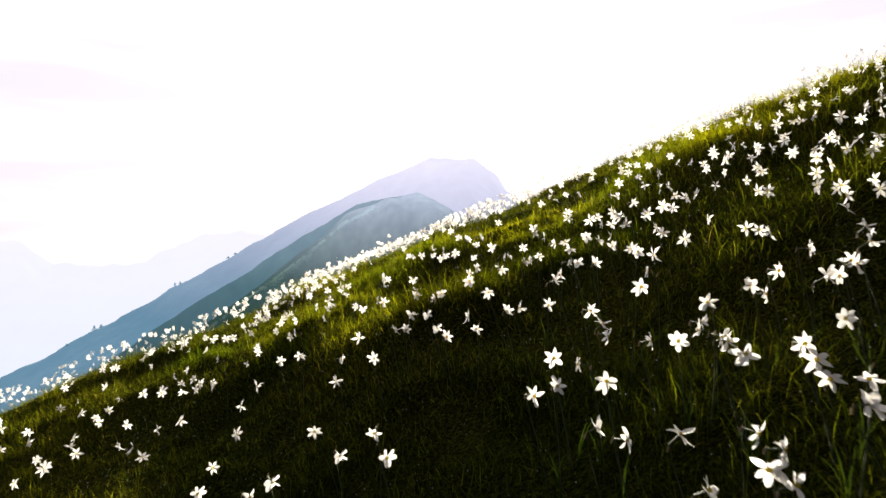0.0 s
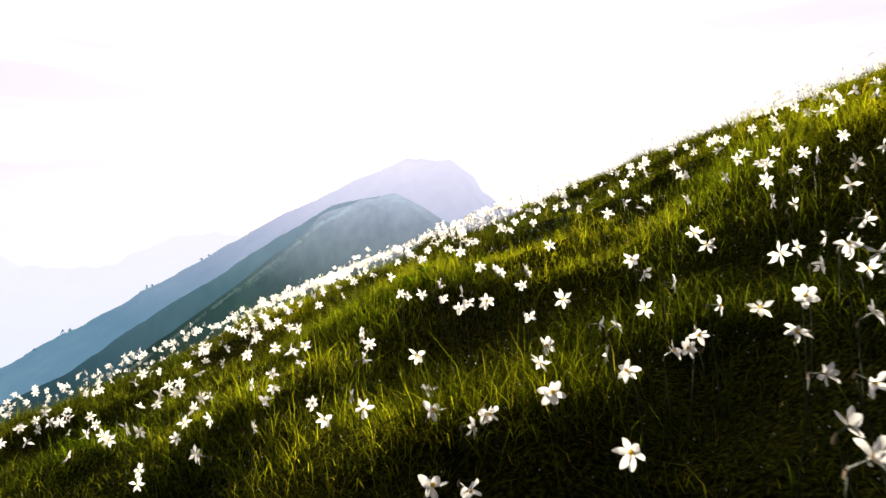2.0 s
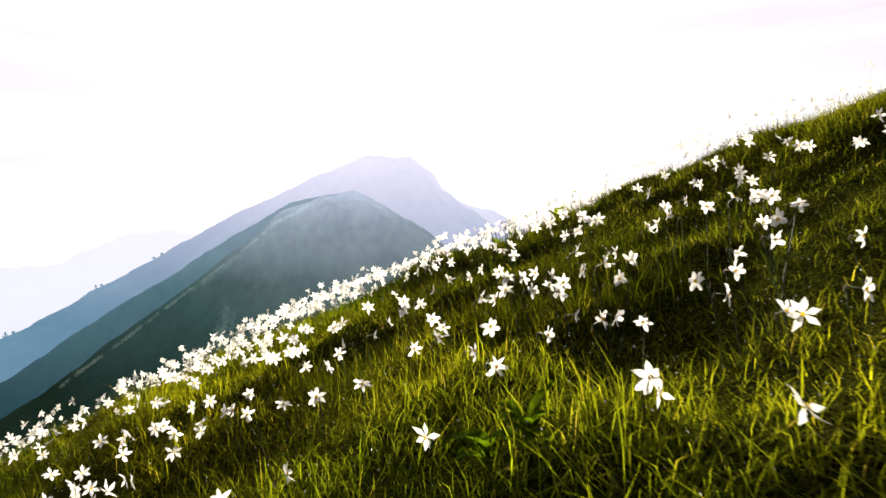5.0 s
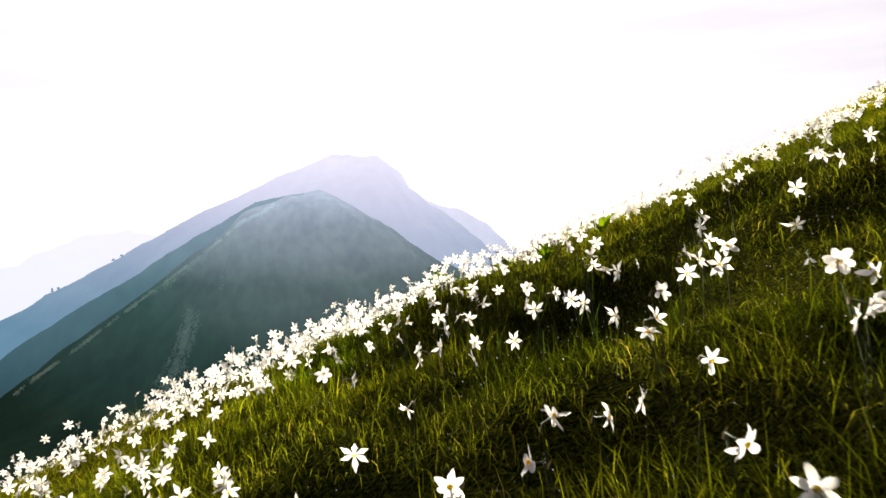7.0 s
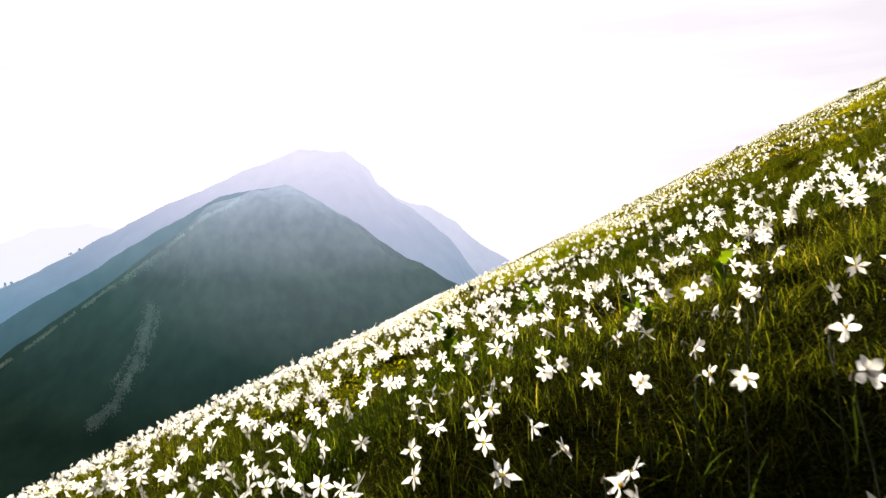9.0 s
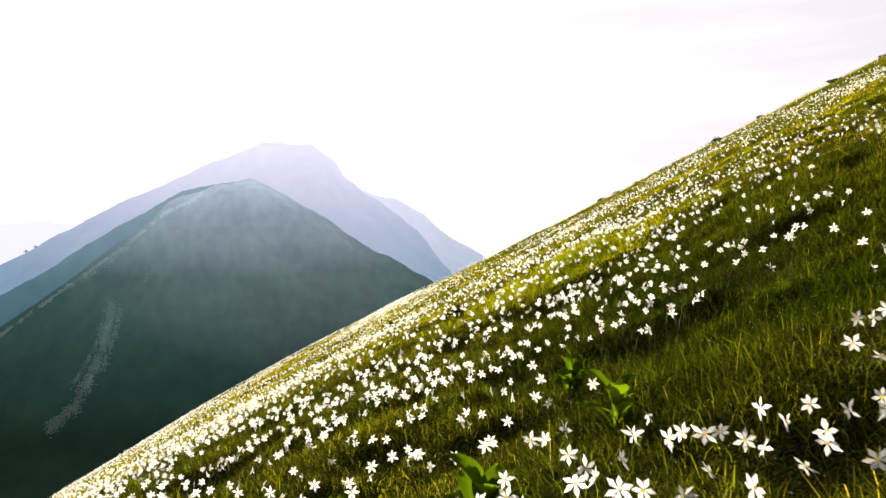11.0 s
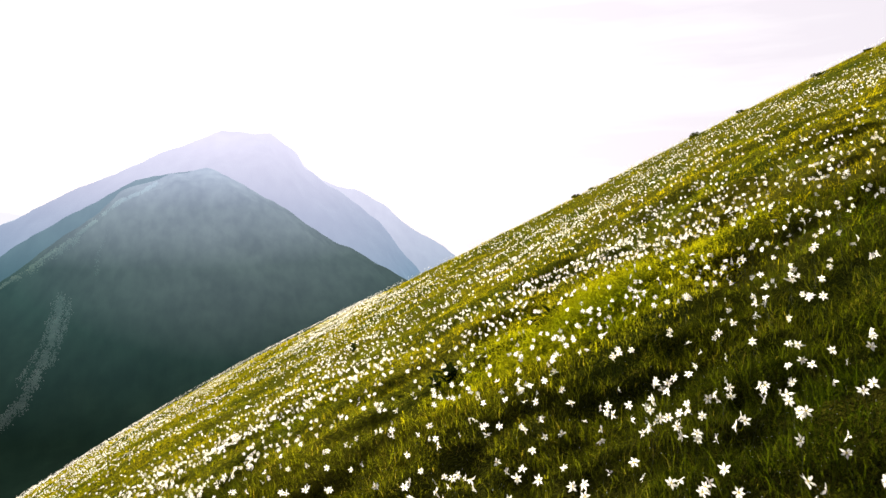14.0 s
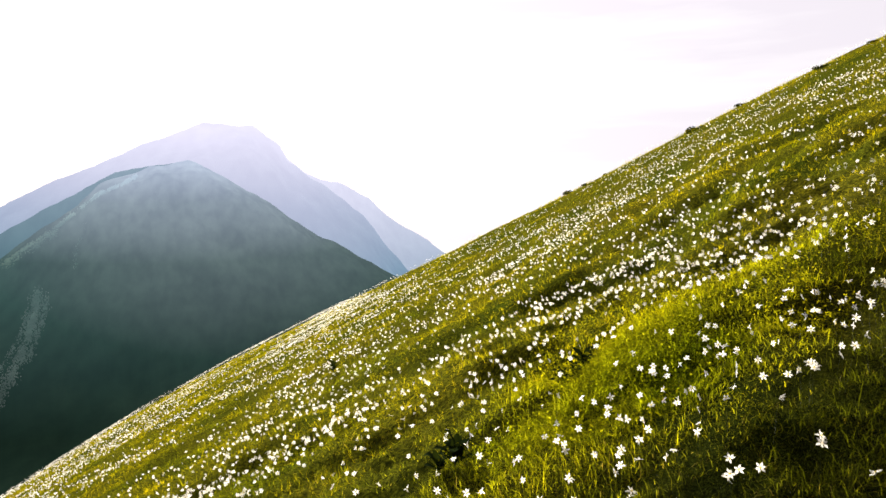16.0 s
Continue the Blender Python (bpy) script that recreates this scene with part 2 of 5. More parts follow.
WAVE = [(np.pi / 2 + waves.normal(0.15, 0.55), waves.uniform(0, 2 * np.pi), 2 * np.pi / l, a) for l, a in ((3.1, 0.036), (2.1, 0.034), (1.45, 0.03), (1.0, 0.024), (0.72, 0.019), (0.5, 0.014), (0.36, 0.011), (0.26, 0.008))]


# dips between the hummocks: place and width
HOLLOWS = [(-0.6, 6.95, 0.2), (0.66, 1.45, 0.4), (0.95, 1.6, 0.4), (0.75, 2.4, 0.22), (0.38, 5.95, 0.2), (0.68, 6.0, 0.2), (-0.83, 2.47, 0.45), (-1.6, 3.6, 0.5), (-0.7, 1.9, 0.4), (0.81, 3.3, 0.32), (0.36, 4.1, 0.28), (0.55, 3.85, 0.3), (0.7, 4.5, 0.33), (0.96, 4.3, 0.36),
           (0.09, 3.9, 0.2), (-1.8, 4.0, 0.4), (-1.0, 2.95, 0.35), (1.15, 2.15, 0.25), (0.75, 7.95, 0.3), (0.42, 8.35, 0.36), (0.55, 8.2, 0.3), (1.65, 7.2, 0.4), (1.5, 6.9, 0.36), (0.93, 6.74, 0.3), (0.37, 6.8, 0.22), (1.04, 7.7, 0.35), (0.46, 8.65, 0.3), (0.9, 8.9, 0.36), (1.8, 12.3, 0.35)]
WIDE_HOLLOWS = [(2.1, 13.3, 0.5), (2.7, 13.9, 0.5), (3.2, 14.6, 0.5), (3.9, 15.1, 0.55), (3.4, 15.9, 0.6), (3.1, 12.9, 0.6), (1.85, 18.3, 0.8), (6.06, 21.1, 1.0), (6.9, 19.3, 1.0), (0.4, 20.1, 0.9), (2.85, 27.1, 1.4), (4.6, 15.6, 0.6), (9.0, 24.0, 1.5), (12.0, 28.0, 1.6), (3.6, 23.0, 1.2)]

DEEP = [(0.4, 8.38, 0.26), (0.7, 8.45, 0.2)]
KNOLLS = [(0.35, 5.35, 0.28), (0.65, 5.4, 0.25), (3.4, 17.7, 0.6), (4.2, 18.0, 0.5), (1.5, 11.35, 0.3), (-0.3, 2.9, 0.35), (-1.0, 7.35, 0.35), (-1.45, 7.9, 0.4), (-1.9, 8.6, 0.45), (-1.4, 8.7, 0.4)]


# brows of the hummocks: height, and a line over the plan; they fall off steeply on the side of the valley's start
NEAR_BROWS = [
    (0.10, ((-2.2, 4.6), (-0.6, 3.65), (0.05, 3.1), (0.7, 3.5), (1.0, 3.2))),
    (0.13, ((-1.4, 4.4), (-0.9, 4.5), (-0.5, 4.75), (-0.1, 5.0), (0.35, 4.55), (0.8, 4.4), (1.4, 4.25), (2.2, 4.3))),
    (0.08, ((-1.0, 7.6), (-0.5, 7.5), (0.2, 7.3), (0.7, 6.7), (1.3, 6.6), (2.0, 6.3))),
    (0.18, ((-0.2, 8.7), (0.2, 8.68), (0.6, 8.85), (0.95, 8.55), (1.3, 8.4))),
]
FAR_BROWS = [
    (0.09, ((1.2, 16.4), (2.1, 15.9), (2.6, 15.5), (3.2, 15.5), (3.8, 15.5), (4.5, 15.9), (5.6, 15.9), (7.0, 15.6))),
    (0.2, ((8.0, 28.1), (9.4, 27.6), (10.6, 27.0), (11.4, 26.0), (12.4, 25.0), (14.0, 23.9), (16.0, 23.0))),
    (0.14, ((5.0, 22.6), (6.4, 21.6), (8.0, 20.8), (9.5, 20.0), (11.5, 19.4))),
    (0.1, ((-0.5, 21.6), (0.6, 20.9), (1.8, 20.2), (3.0, 19.9), (4.2, 19.2))),
]
BROWS = NEAR_BROWS + FAR_BROWS


def brow(x, y):
    z = 0 * x
    for tall, line in BROWS:
        lx, ly = np.array(line).T
        s = y - np.interp(x, lx, ly) + tall * (0.9 * np.sin(2.9 * x + 7 * tall + 0.8 * y) + 0.6 * np.sin(6.7 * x - 2.1 * y))
        ends = 1 / (1 + np.exp((lx[0] - x) / 0.08)) / (1 + np.exp((x - lx[-1]) / 0.08))
        wide = 2.4 * tall
        z = z + tall * (0.75 + 0.35 * np.sin(1.9 * x + 11 * tall)) * ends * np.exp(-((s / np.where(s < 0, 0.8 * wide, 3.2 * wide)) ** 2))
    return z


LIT_PATCHES = [(2.9, 17.2, 0.8, 0.55), (3.7, 17.9, 0.8, 0.5), (4.5, 17.1, 0.5, 0.4), (5.6, 18.3, 0.8, 0.4), (3.6, 16.5, 0.4, 0.3), (-1.25, 7.85, 0.55, 0.6), (-1.8, 8.6, 0.5, 0.5), (-0.8, 9.0, 0.4, 0.6), (-0.5, 8.3, 0.3, 0.25)]


def lit_share(x, y):
    """Towards 1 where grass is coloured sunlit: first brows' backs, patches beyond the dip."""
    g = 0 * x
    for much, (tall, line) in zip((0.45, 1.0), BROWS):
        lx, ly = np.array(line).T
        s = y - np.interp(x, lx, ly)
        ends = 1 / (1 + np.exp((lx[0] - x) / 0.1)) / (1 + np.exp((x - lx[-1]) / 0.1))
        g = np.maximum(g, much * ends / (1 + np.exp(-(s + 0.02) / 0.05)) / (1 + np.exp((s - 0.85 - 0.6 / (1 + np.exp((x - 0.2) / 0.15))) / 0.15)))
    for px, py, rx, ry in LIT_PATCHES:
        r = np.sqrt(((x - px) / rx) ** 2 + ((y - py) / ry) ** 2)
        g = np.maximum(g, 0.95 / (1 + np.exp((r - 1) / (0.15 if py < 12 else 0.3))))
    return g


# places darkened as shade: centre, radii and strength
SHADE_NEAR = [(0.6, 1.35, 0.55, 0.35, 0.35), (0.6, 2.0, 0.4, 0.3, 0.7), (-0.5, 2.1, 0.4, 0.35, 0.55), (0.35, 3.5, 0.55, 0.42, 0.93), (0.9, 3.75, 0.45, 0.38, 0.93), (0.5, 3.9, 0.5, 0.25, 0.9)]
SHADE_AHEAD = [(0.62, 6.3, 0.25, 0.2, 0.93), (0.25, 6.65, 0.3, 0.2, 0.75), (-0.62, 7.1, 0.2, 0.42, 0.93), (0.65, 7.2, 0.3, 0.2, 0.85), (-0.45, 7.25, 0.2, 0.12, 0.85), (-0.74, 7.62, 0.25, 0.15, 0.93), (0.09, 7.7, 0.2, 0.12, 0.93), (0.35, 8.15, 0.33, 0.24, 0.93), (0.7, 8.2, 0.38, 0.27, 0.93), (-0.23, 8.3, 0.2, 0.12, 0.93), (0.42, 8.5, 0.42, 0.26, 0.95), (0.5, 8.85, 0.35, 0.2, 0.85), (3.45, 15.6, 0.45, 0.3, 0.9), (4.1, 15.9, 0.5, 0.3, 0.85), (6.3, 17.4, 2.2, 1.3, 0.5), (9.5, 19.0, 2.5, 1.5, 0.45), (7.6, 22.8, 2.2, 1.0, 0.5)]
SHADE_PATCHES = SHADE_NEAR + SHADE_AHEAD
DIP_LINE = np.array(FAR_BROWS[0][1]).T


def shade_share(x, y):
    """Towards 1 where darkened grass stands in for shade in the dips, 0 elsewhere."""
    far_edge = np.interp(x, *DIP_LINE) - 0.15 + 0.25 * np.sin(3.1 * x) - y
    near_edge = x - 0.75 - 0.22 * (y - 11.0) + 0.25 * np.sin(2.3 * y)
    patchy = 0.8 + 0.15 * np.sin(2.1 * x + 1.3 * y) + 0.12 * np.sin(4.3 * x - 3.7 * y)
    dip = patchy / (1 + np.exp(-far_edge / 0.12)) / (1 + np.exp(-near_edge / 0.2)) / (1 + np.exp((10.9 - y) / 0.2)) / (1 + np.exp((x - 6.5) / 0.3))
    for px, py, rx, ry, much in SHADE_PATCHES:
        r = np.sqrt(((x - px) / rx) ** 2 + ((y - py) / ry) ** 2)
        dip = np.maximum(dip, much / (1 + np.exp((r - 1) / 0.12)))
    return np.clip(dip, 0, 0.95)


def hollow(x, y, dips=HOLLOWS + WIDE_HOLLOWS):
    """0 on the open slope, towards 1 in the dips."""
    s = 0 * x
    for hx, hy, width in dips:
        s = s + np.exp(-((x - hx) ** 2 + (y - hy) ** 2) / (2 * width**2))
    return np.tanh(s)


rolls = np.random.RandomState(8)
ROLL = [(np.pi / 2 + rolls.normal(0.25, 0.3), rolls.uniform(0, 2 * np.pi), 2 * np.pi / l, a) for l, a in ((7.3, 0.07), (5.1, 0.07), (3.7, 0.065), (2.6, 0.06), (1.7, 0.05))]


def far_hummocks(x, y):
    """Low steps across the upper slope."""
    z = 0 * x
    for turn, phase, k, a in ROLL:
        z = z + a * np.sin(k * (math.cos(turn) * x + math.sin(turn) * y) + phase + 1.6 * np.sin(0.45 * k * (math.sin(turn) * x - math.cos(turn) * y) + phase))
    reach = np.clip((y - 16) / 6, 0, 1) / (1 + (np.hypot(x - 5, y - 25) / 26) ** 4)
    return reach * (0.05 - soft(0.05 - z, 0.04))


def short_stalks(x, y):
    """How much shorter the flowers stand: above the start, on the crest ahead, and along the lower edge of the far meadow."""
    above = (0.04 + 0.08 / (1 + np.exp((y - 7.0 - 0.3 / (1 + np.exp((3.1 - x) / 0.15))) / 0.25))) / (1 + np.exp((1.3 - x + 0.05 * y) / 0.25)) / (1 + np.exp((y - 11) / 0.5))
    below = 0.05 / (1 + np.exp((11.8 - y) / 0.4)) / (1 + np.exp((x - 0.6 - 0.1 * (y - 12)) / 0.4)) / (1 + np.exp((y - 30) / 2))
    return above + below + 0.065 * np.exp(-(((x - 1.4) / 0.7) ** 2) - ((y - 9.3) / 0.5) ** 2)


def ground(x, y):
    z = heads(x, y) - STALK + short_stalks(x, y)
    near = 1 / (1 + (np.hypot(x - 2, y - 10) / 45) ** 4) * np.interp(y, [11.5, 14], [1, 1.6])
    wave = 0 * z
    for turn, phase, k, a in WAVE:
        wave = wave + near * a * np.sin(k * (math.cos(turn) * x + math.sin(turn) * y) + phase + 1.3 * np.sin(0.7 * k * (math.sin(turn) * x - math.cos(turn) * y)))
    z = z + 0.06 - soft(0.06 - wave, 0.02)
    return z - 0.12 * hollow(x, y, HOLLOWS) - 0.06 * hollow(x, y, WIDE_HOLLOWS) - 0.26 * hollow(x, y, DEEP) + 0.08 * hollow(x, y, KNOLLS) + brow(x, y) + far_hummocks(x, y)


def mesh_of(name, verts, faces, mats, index=None, smooth=True):
    me = bpy.data.meshes.new(name)
    verts, faces = np.asarray(verts, np.float32), np.asarray(faces, np.int32)
    me.vertices.add(len(verts))
    me.vertices.foreach_set("co", verts.ravel())
    me.loops.add(faces.size)
    me.loops.foreach_set("vertex_index", faces.ravel())
    me.polygons.add(len(faces))
    me.polygons.foreach_set("loop_start", np.arange(0, faces.size, faces.shape[1], dtype=np.int32))
    for m in mats:
        me.materials.append(m)
    if index is not None:
        me.polygons.foreach_set("material_index", np.asarray(index, np.int32))
    me.polygons.foreach_set("use_smooth", np.full(len(faces), smooth))
    me.update(calc_edges=True)
    return me


def grid_faces(n, m):
    i = np.arange(n * m).reshape(n, m)
    return np.stack([i[:-1, :-1], i[:-1, 1:], i[1:, 1:], i[1:, :-1]], -1).reshape(-1, 4)


def spaced(lo, hi, step, far):
    """Even steps between lo and hi, then ever longer ones out to far."""
    out = list(np.arange(lo, hi + step / 2, step))
    s = step
    while out[-1] < far:
        s *= 1.14
        out.append(out[-1] + s)
    s = step
    while out[0] > -far:
        s *= 1.14
        out.insert(0, out[0] - s)
    return np.array(out)


gx, gy = np.meshgrid(spaced(-5, 8, 0.14, 4300), spaced(0, 22, 0.14, 4300))
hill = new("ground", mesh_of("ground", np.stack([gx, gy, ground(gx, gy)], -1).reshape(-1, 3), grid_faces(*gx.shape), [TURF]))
tagged(hill, "steep grassy mountain meadow with low hummocks", "ground", kind="structure")


# ---- mountains across the valley ----
def polar(az, el, r):
    az, el = np.radians(az), np.radians(el)
    return np.stack([r * np.sin(az), r * np.cos(az), r * np.tan(el)], -1)


def wobble(u, v, seed, octaves=6, gain=0.55):
    rs = np.random.RandomState(seed)
    out, a, k = 0 * u, 1.0, 1.0
    for _ in range(octaves):
        for _ in range(3):
            t, p = rs.uniform(0, 2 * np.pi, 2)
            out = out + a * np.sin(k * (math.cos(t) * u + math.sin(t) * v) + p)
        a, k = a * gain, k * 1.9
    return out / 3


def mountain(name, label, az, rows, mats, rugged, seed, sharp=12):
    """rows: from the foot to beyond the crest, each a distance and elevations over the azimuths."""
    v = []
    for (r0, e0), (r1, e1) in zip(rows[:-1], rows[1:]):
        for k in range(sharp):
            f = k / sharp
            v.append((r0 + (r1 - r0) * f, e0 + (e1 - e0) * f))
    v.append(rows[-1])
    r = np.array([a + 0 * az for a, _ in v])
    e = np.array([b for _, b in v])
    u = np.broadcast_to(az, r.shape)
    spurs = wobble(u * 1.1 + 0.02 * r, e * 0.25, seed)
    co = polar(u, e, r)
    lift = rugged * spurs * r / 1000
    co[..., 2] += lift
    co[..., 0] += 0.8 * rugged * wobble(u * 1.5, e * 0.6, seed + 1)
    co[..., 1] += 2.5 * rugged * wobble(u * 1.3, e * 0.5, seed + 2)
    ob = new(name, mesh_of(name, co.reshape(-1, 3), grid_faces(*r.shape), mats))
    return tagged(ob, label, "mountain", kind="structure")


# painted haze from foot to crest, as glow colours
HAZE_NEAR = ((0.0035, 0.009, 0.0065), (0.015, 0.033, 0.031), (0.026, 0.056, 0.056), (0.118, 0.162, 0.195), (0.28, 0.335, 0.44))
near_slope = hazed_material("near_mountain_slope", (0.011, 0.018, 0.010), HAZE_NEAR, -210, 45, 0.02, 0.95, 0.12)
# raised glow on the spur: pale grass with its sunlit rim painted in
near_pale = hazed_material("near_mountain_rim_grass", (0.10, 0.11, 0.07), tuple(tuple(0.014 + 1.2 * c for c in stop) for stop in HAZE_NEAR), -210, 45, 0.03)
near_scree = hazed_material("near_mountain_scree", (0.14, 0.14, 0.13), tuple(tuple(0.013 + 1.2 * c for c in stop) for stop in HAZE_NEAR), -210, 45, 0.05)
far_slope = hazed_material("far_mountain_slope", (0.06, 0.08, 0.07), ((0.075, 0.15, 0.22), (0.205, 0.245, 0.345), (0.49, 0.475, 0.60)), -260, 165, 0.008, 0.25, 0.28)
far_pale = hazed_material("far_mountain_rock", (0.075, 0.085, 0.08), ((0.07, 0.16, 0.23), (0.27, 0.31, 0.42), (0.55, 0.53, 0.65)), -260, 165, 0.012, 0.3, 0.28)
ridge_slope = hazed_material("distant_ridge", (0.01, 0.012, 0.015), ((0.47, 0.51, 0.58), (0.56, 0.545, 0.60)), -900, -50, 0.004, 0.08)

AZ = np.linspace(-48, 48, 640)
near_crest = np.interp(AZ, [-75, -50, -29, -25.4, -21.4, -17.1, -12.5, -9.4, -7.7, -6.3, -4.3, -2.3, -0.5, 1.8, 3, 5.4, 8.3, 11.3, 15.5, 30, 75],
                       [-26, -20, -11.85, -9.55, -6.95, -4.6, -1.55, 0.3, 1.3, 1.65, 1.95, 2.2, 1.6, 0.2, -0.5, -2.2, -4.0, -5.5, -8.0, -14, -22])
near_spur = np.interp(AZ, [-75, -50, -25.5, -21.5, -16.2, -11.9, -8.7, -7, -5.3, -4.0, 75], [-32, -27, -12.4, -9.5, -5.7, -2.5, 0.3, 1.05, 1.7, 3, 3])
near_top = np.minimum(near_spur, near_crest)
NEAR_ROWS = [(330, np.minimum(-33 + 0 * AZ, near_top - 6)), (640, np.minimum(-15.5 + 0.15 * AZ, near_top - 3.0)), (840, near_top - 0.9), (900, near_top), (1150, near_top - 9)]
back_slope = hazed_material("back_ridge_slope", (0.025, 0.035, 0.025), ((0.012, 0.035, 0.045), (0.05, 0.10, 0.125), (0.17, 0.225, 0.29)), -260, 45, 0.012, 0.6)
back_crest = np.where(AZ < -3, near_crest, near_crest - 0.5 - 0.5 * (AZ + 3))
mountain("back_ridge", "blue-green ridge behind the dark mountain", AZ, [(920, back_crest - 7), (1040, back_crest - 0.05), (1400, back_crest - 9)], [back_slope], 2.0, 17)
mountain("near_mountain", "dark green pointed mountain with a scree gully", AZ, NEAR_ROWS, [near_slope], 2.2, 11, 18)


def patches(name, label, category, mat, seed, rows, lines):
    """Many small irregular patches along lines of azimuth and elevation on a mountain's face."""
    rs = np.random.RandomState(seed)
    verts, faces = [], []
    for line, spread, count, size in lines:
        line = np.array(line)
        f = rs.uniform(0, len(line) - 1, count)
        clump = 0.6 + 0.5 * np.sin(f * 9 + seed) + 0.5 * np.sin(f * 23) + 0.3 * np.sin(f * 51)
        f = f[rs.uniform(0, 1.3, count) < clump]
        az = np.interp(f, np.arange(len(line)), line[:, 0]) + rs.normal(0, spread, len(f)) * (0.5 + 0.5 * np.sin(f * 5) ** 2)
        el = np.interp(f, np.arange(len(line)), line[:, 1]) + rs.normal(0, spread, len(f))
        for a, e in zip(az, el):
            es = [float(np.interp(a, AZ, r[1])) for r in rows[:4]]
            dist = float(np.interp(e, es, [r[0] for r in rows[:4]])) - 9
            s = size * rs.uniform(0.4, 1.5)
            i, n = len(verts), 5
            for k in range(n):
                t = 2 * np.pi * k / n
                verts.append(polar(np.array(a + s * rs.uniform(0.5, 1.1) * math.cos(t)), np.array(e + 1.5 * s * rs.uniform(0.5, 1.1) * math.sin(t)), dist + 4 * math.sin(t)))
            faces.append((i, i + 1, i + 2, i + 3, i + 4))
    ob = new(name, mesh_of(name, verts, faces, [mat], None, False))
    return tagged(ob, label, category, kind="stuff")


patches("scree", "pale grey scree in a steep gully", "scree", near_scree, 3, NEAR_ROWS,
        [([(-13.3, -7.9), (-13.6, -9.6), (-14.0, -11.0), (-14.9, -13.3), (-16.2, -15.6), (-18.0, -16.9)], 0.24, 7200, 0.04),
         ([(-12.7, -8.3), (-13.0, -9.8), (-13.5, -11.2), (-14.2, -13.0)], 0.17, 1200, 0.035), ([(-14.0, -9.2), (-14.3, -10.6), (-15.2, -12.2), (-16.4, -14.0)], 0.14, 900, 0.03), ([(-9.9, -2.9), (-10.7, -5.0), (-10.8, -6.2)], 0.12, 130, 0.035)])
patches("spur_rim_grass", "pale grass and painted sunlit rim along a mountain spur", "grass", near_pale, 4, NEAR_ROWS,
        [([(-26, -13.2), (-21.5, -10.1), (-16.2, -6.2), (-11.9, -3.05), (-8.9, -0.45), (-7.2, 0.35), (-6.2, 1.0)], 0.07, 9000, 0.035),
         ([(-16, -6.3), (-13.5, -4.5), (-11.9, -3.3)], 0.16, 1500, 0.03)])
far_crest = np.interp(AZ, [-75, -50, -35.7, -32, -28, -23.75, -19.2, -14.4, -9.4, -4.2, -1.1, 0.6, 3.0, 4.0, 5.0, 5.9, 7.5, 8.8, 10.3, 12.9, 15.5, 19.1, 40, 75],
                      [-24, -18, -12.0, -10.35, -8.3, -6.0, -3.6, -0.85, 1.75, 4.27, 5.45, 5.5, 5.45, 4.6, 3.95, 2.45, 1.35, 0.83, 0.6, -0.8, -3.05, -5.45, -15, -22])
far_top = np.where(AZ < 5.9, far_crest, np.interp(AZ, [5.9, 7.5, 9.2, 12.4, 15.5, 19, 75], [2.45, 1.25, 0.15, -2.4, -6.3, -10, -40]))
FAR_ROWS = [(1150, np.minimum(-20 + 0 * AZ, far_top - 6)), (1600, far_top - 3), (1850, far_top), (2200, far_top - 9)]
shoulder_slope = hazed_material("shoulder_slope", (0.05, 0.06, 0.06), ((0.22, 0.27, 0.35), (0.30, 0.335, 0.43), (0.43, 0.44, 0.55)), -260, 60, 0.008, 0.3, 0.45)
shoulder = np.where(AZ > 5.0, far_crest, far_crest - 2)
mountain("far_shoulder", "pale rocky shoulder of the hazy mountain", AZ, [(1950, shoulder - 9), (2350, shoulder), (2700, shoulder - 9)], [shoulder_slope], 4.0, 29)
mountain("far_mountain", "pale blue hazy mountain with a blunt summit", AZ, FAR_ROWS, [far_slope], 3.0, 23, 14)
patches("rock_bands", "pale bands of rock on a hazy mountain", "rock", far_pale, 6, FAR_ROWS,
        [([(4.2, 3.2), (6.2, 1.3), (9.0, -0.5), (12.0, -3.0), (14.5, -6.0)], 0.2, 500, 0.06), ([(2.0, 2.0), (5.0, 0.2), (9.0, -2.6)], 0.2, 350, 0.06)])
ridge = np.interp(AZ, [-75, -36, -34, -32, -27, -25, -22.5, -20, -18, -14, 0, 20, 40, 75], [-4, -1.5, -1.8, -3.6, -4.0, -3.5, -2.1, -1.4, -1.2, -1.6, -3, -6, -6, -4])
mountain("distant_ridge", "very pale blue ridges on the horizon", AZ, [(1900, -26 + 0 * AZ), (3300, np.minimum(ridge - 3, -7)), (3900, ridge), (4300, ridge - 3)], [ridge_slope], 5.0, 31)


def part(name, me, parent, label=""):
    ob = new(name, me)
    ob.parent = parent
    if label:
        ob["label"] = label
    return ob


def bm_mesh(name, bm, mats, smooth=True):
    me = bpy.data.meshes.new(name)
    bm.to_mesh(me)
    bm.free()
    for m in mats:
        me.materials.append(m)
    for p in me.polygons:
        p.use_smooth = smooth
    return me


# ---- trees on the far ridge ----
far_bark = hazed_material("far_bark", (0.05, 0.05, 0.05), ((0.05, 0.12, 0.18), (0.2, 0.24, 0.33)), -300, 100, 0.2)
far_leaf = hazed_material("far_foliage", (0.03, 0.05, 0.03), ((0.05, 0.12, 0.18), (0.2, 0.25, 0.33)), -300, 100, 0.3)


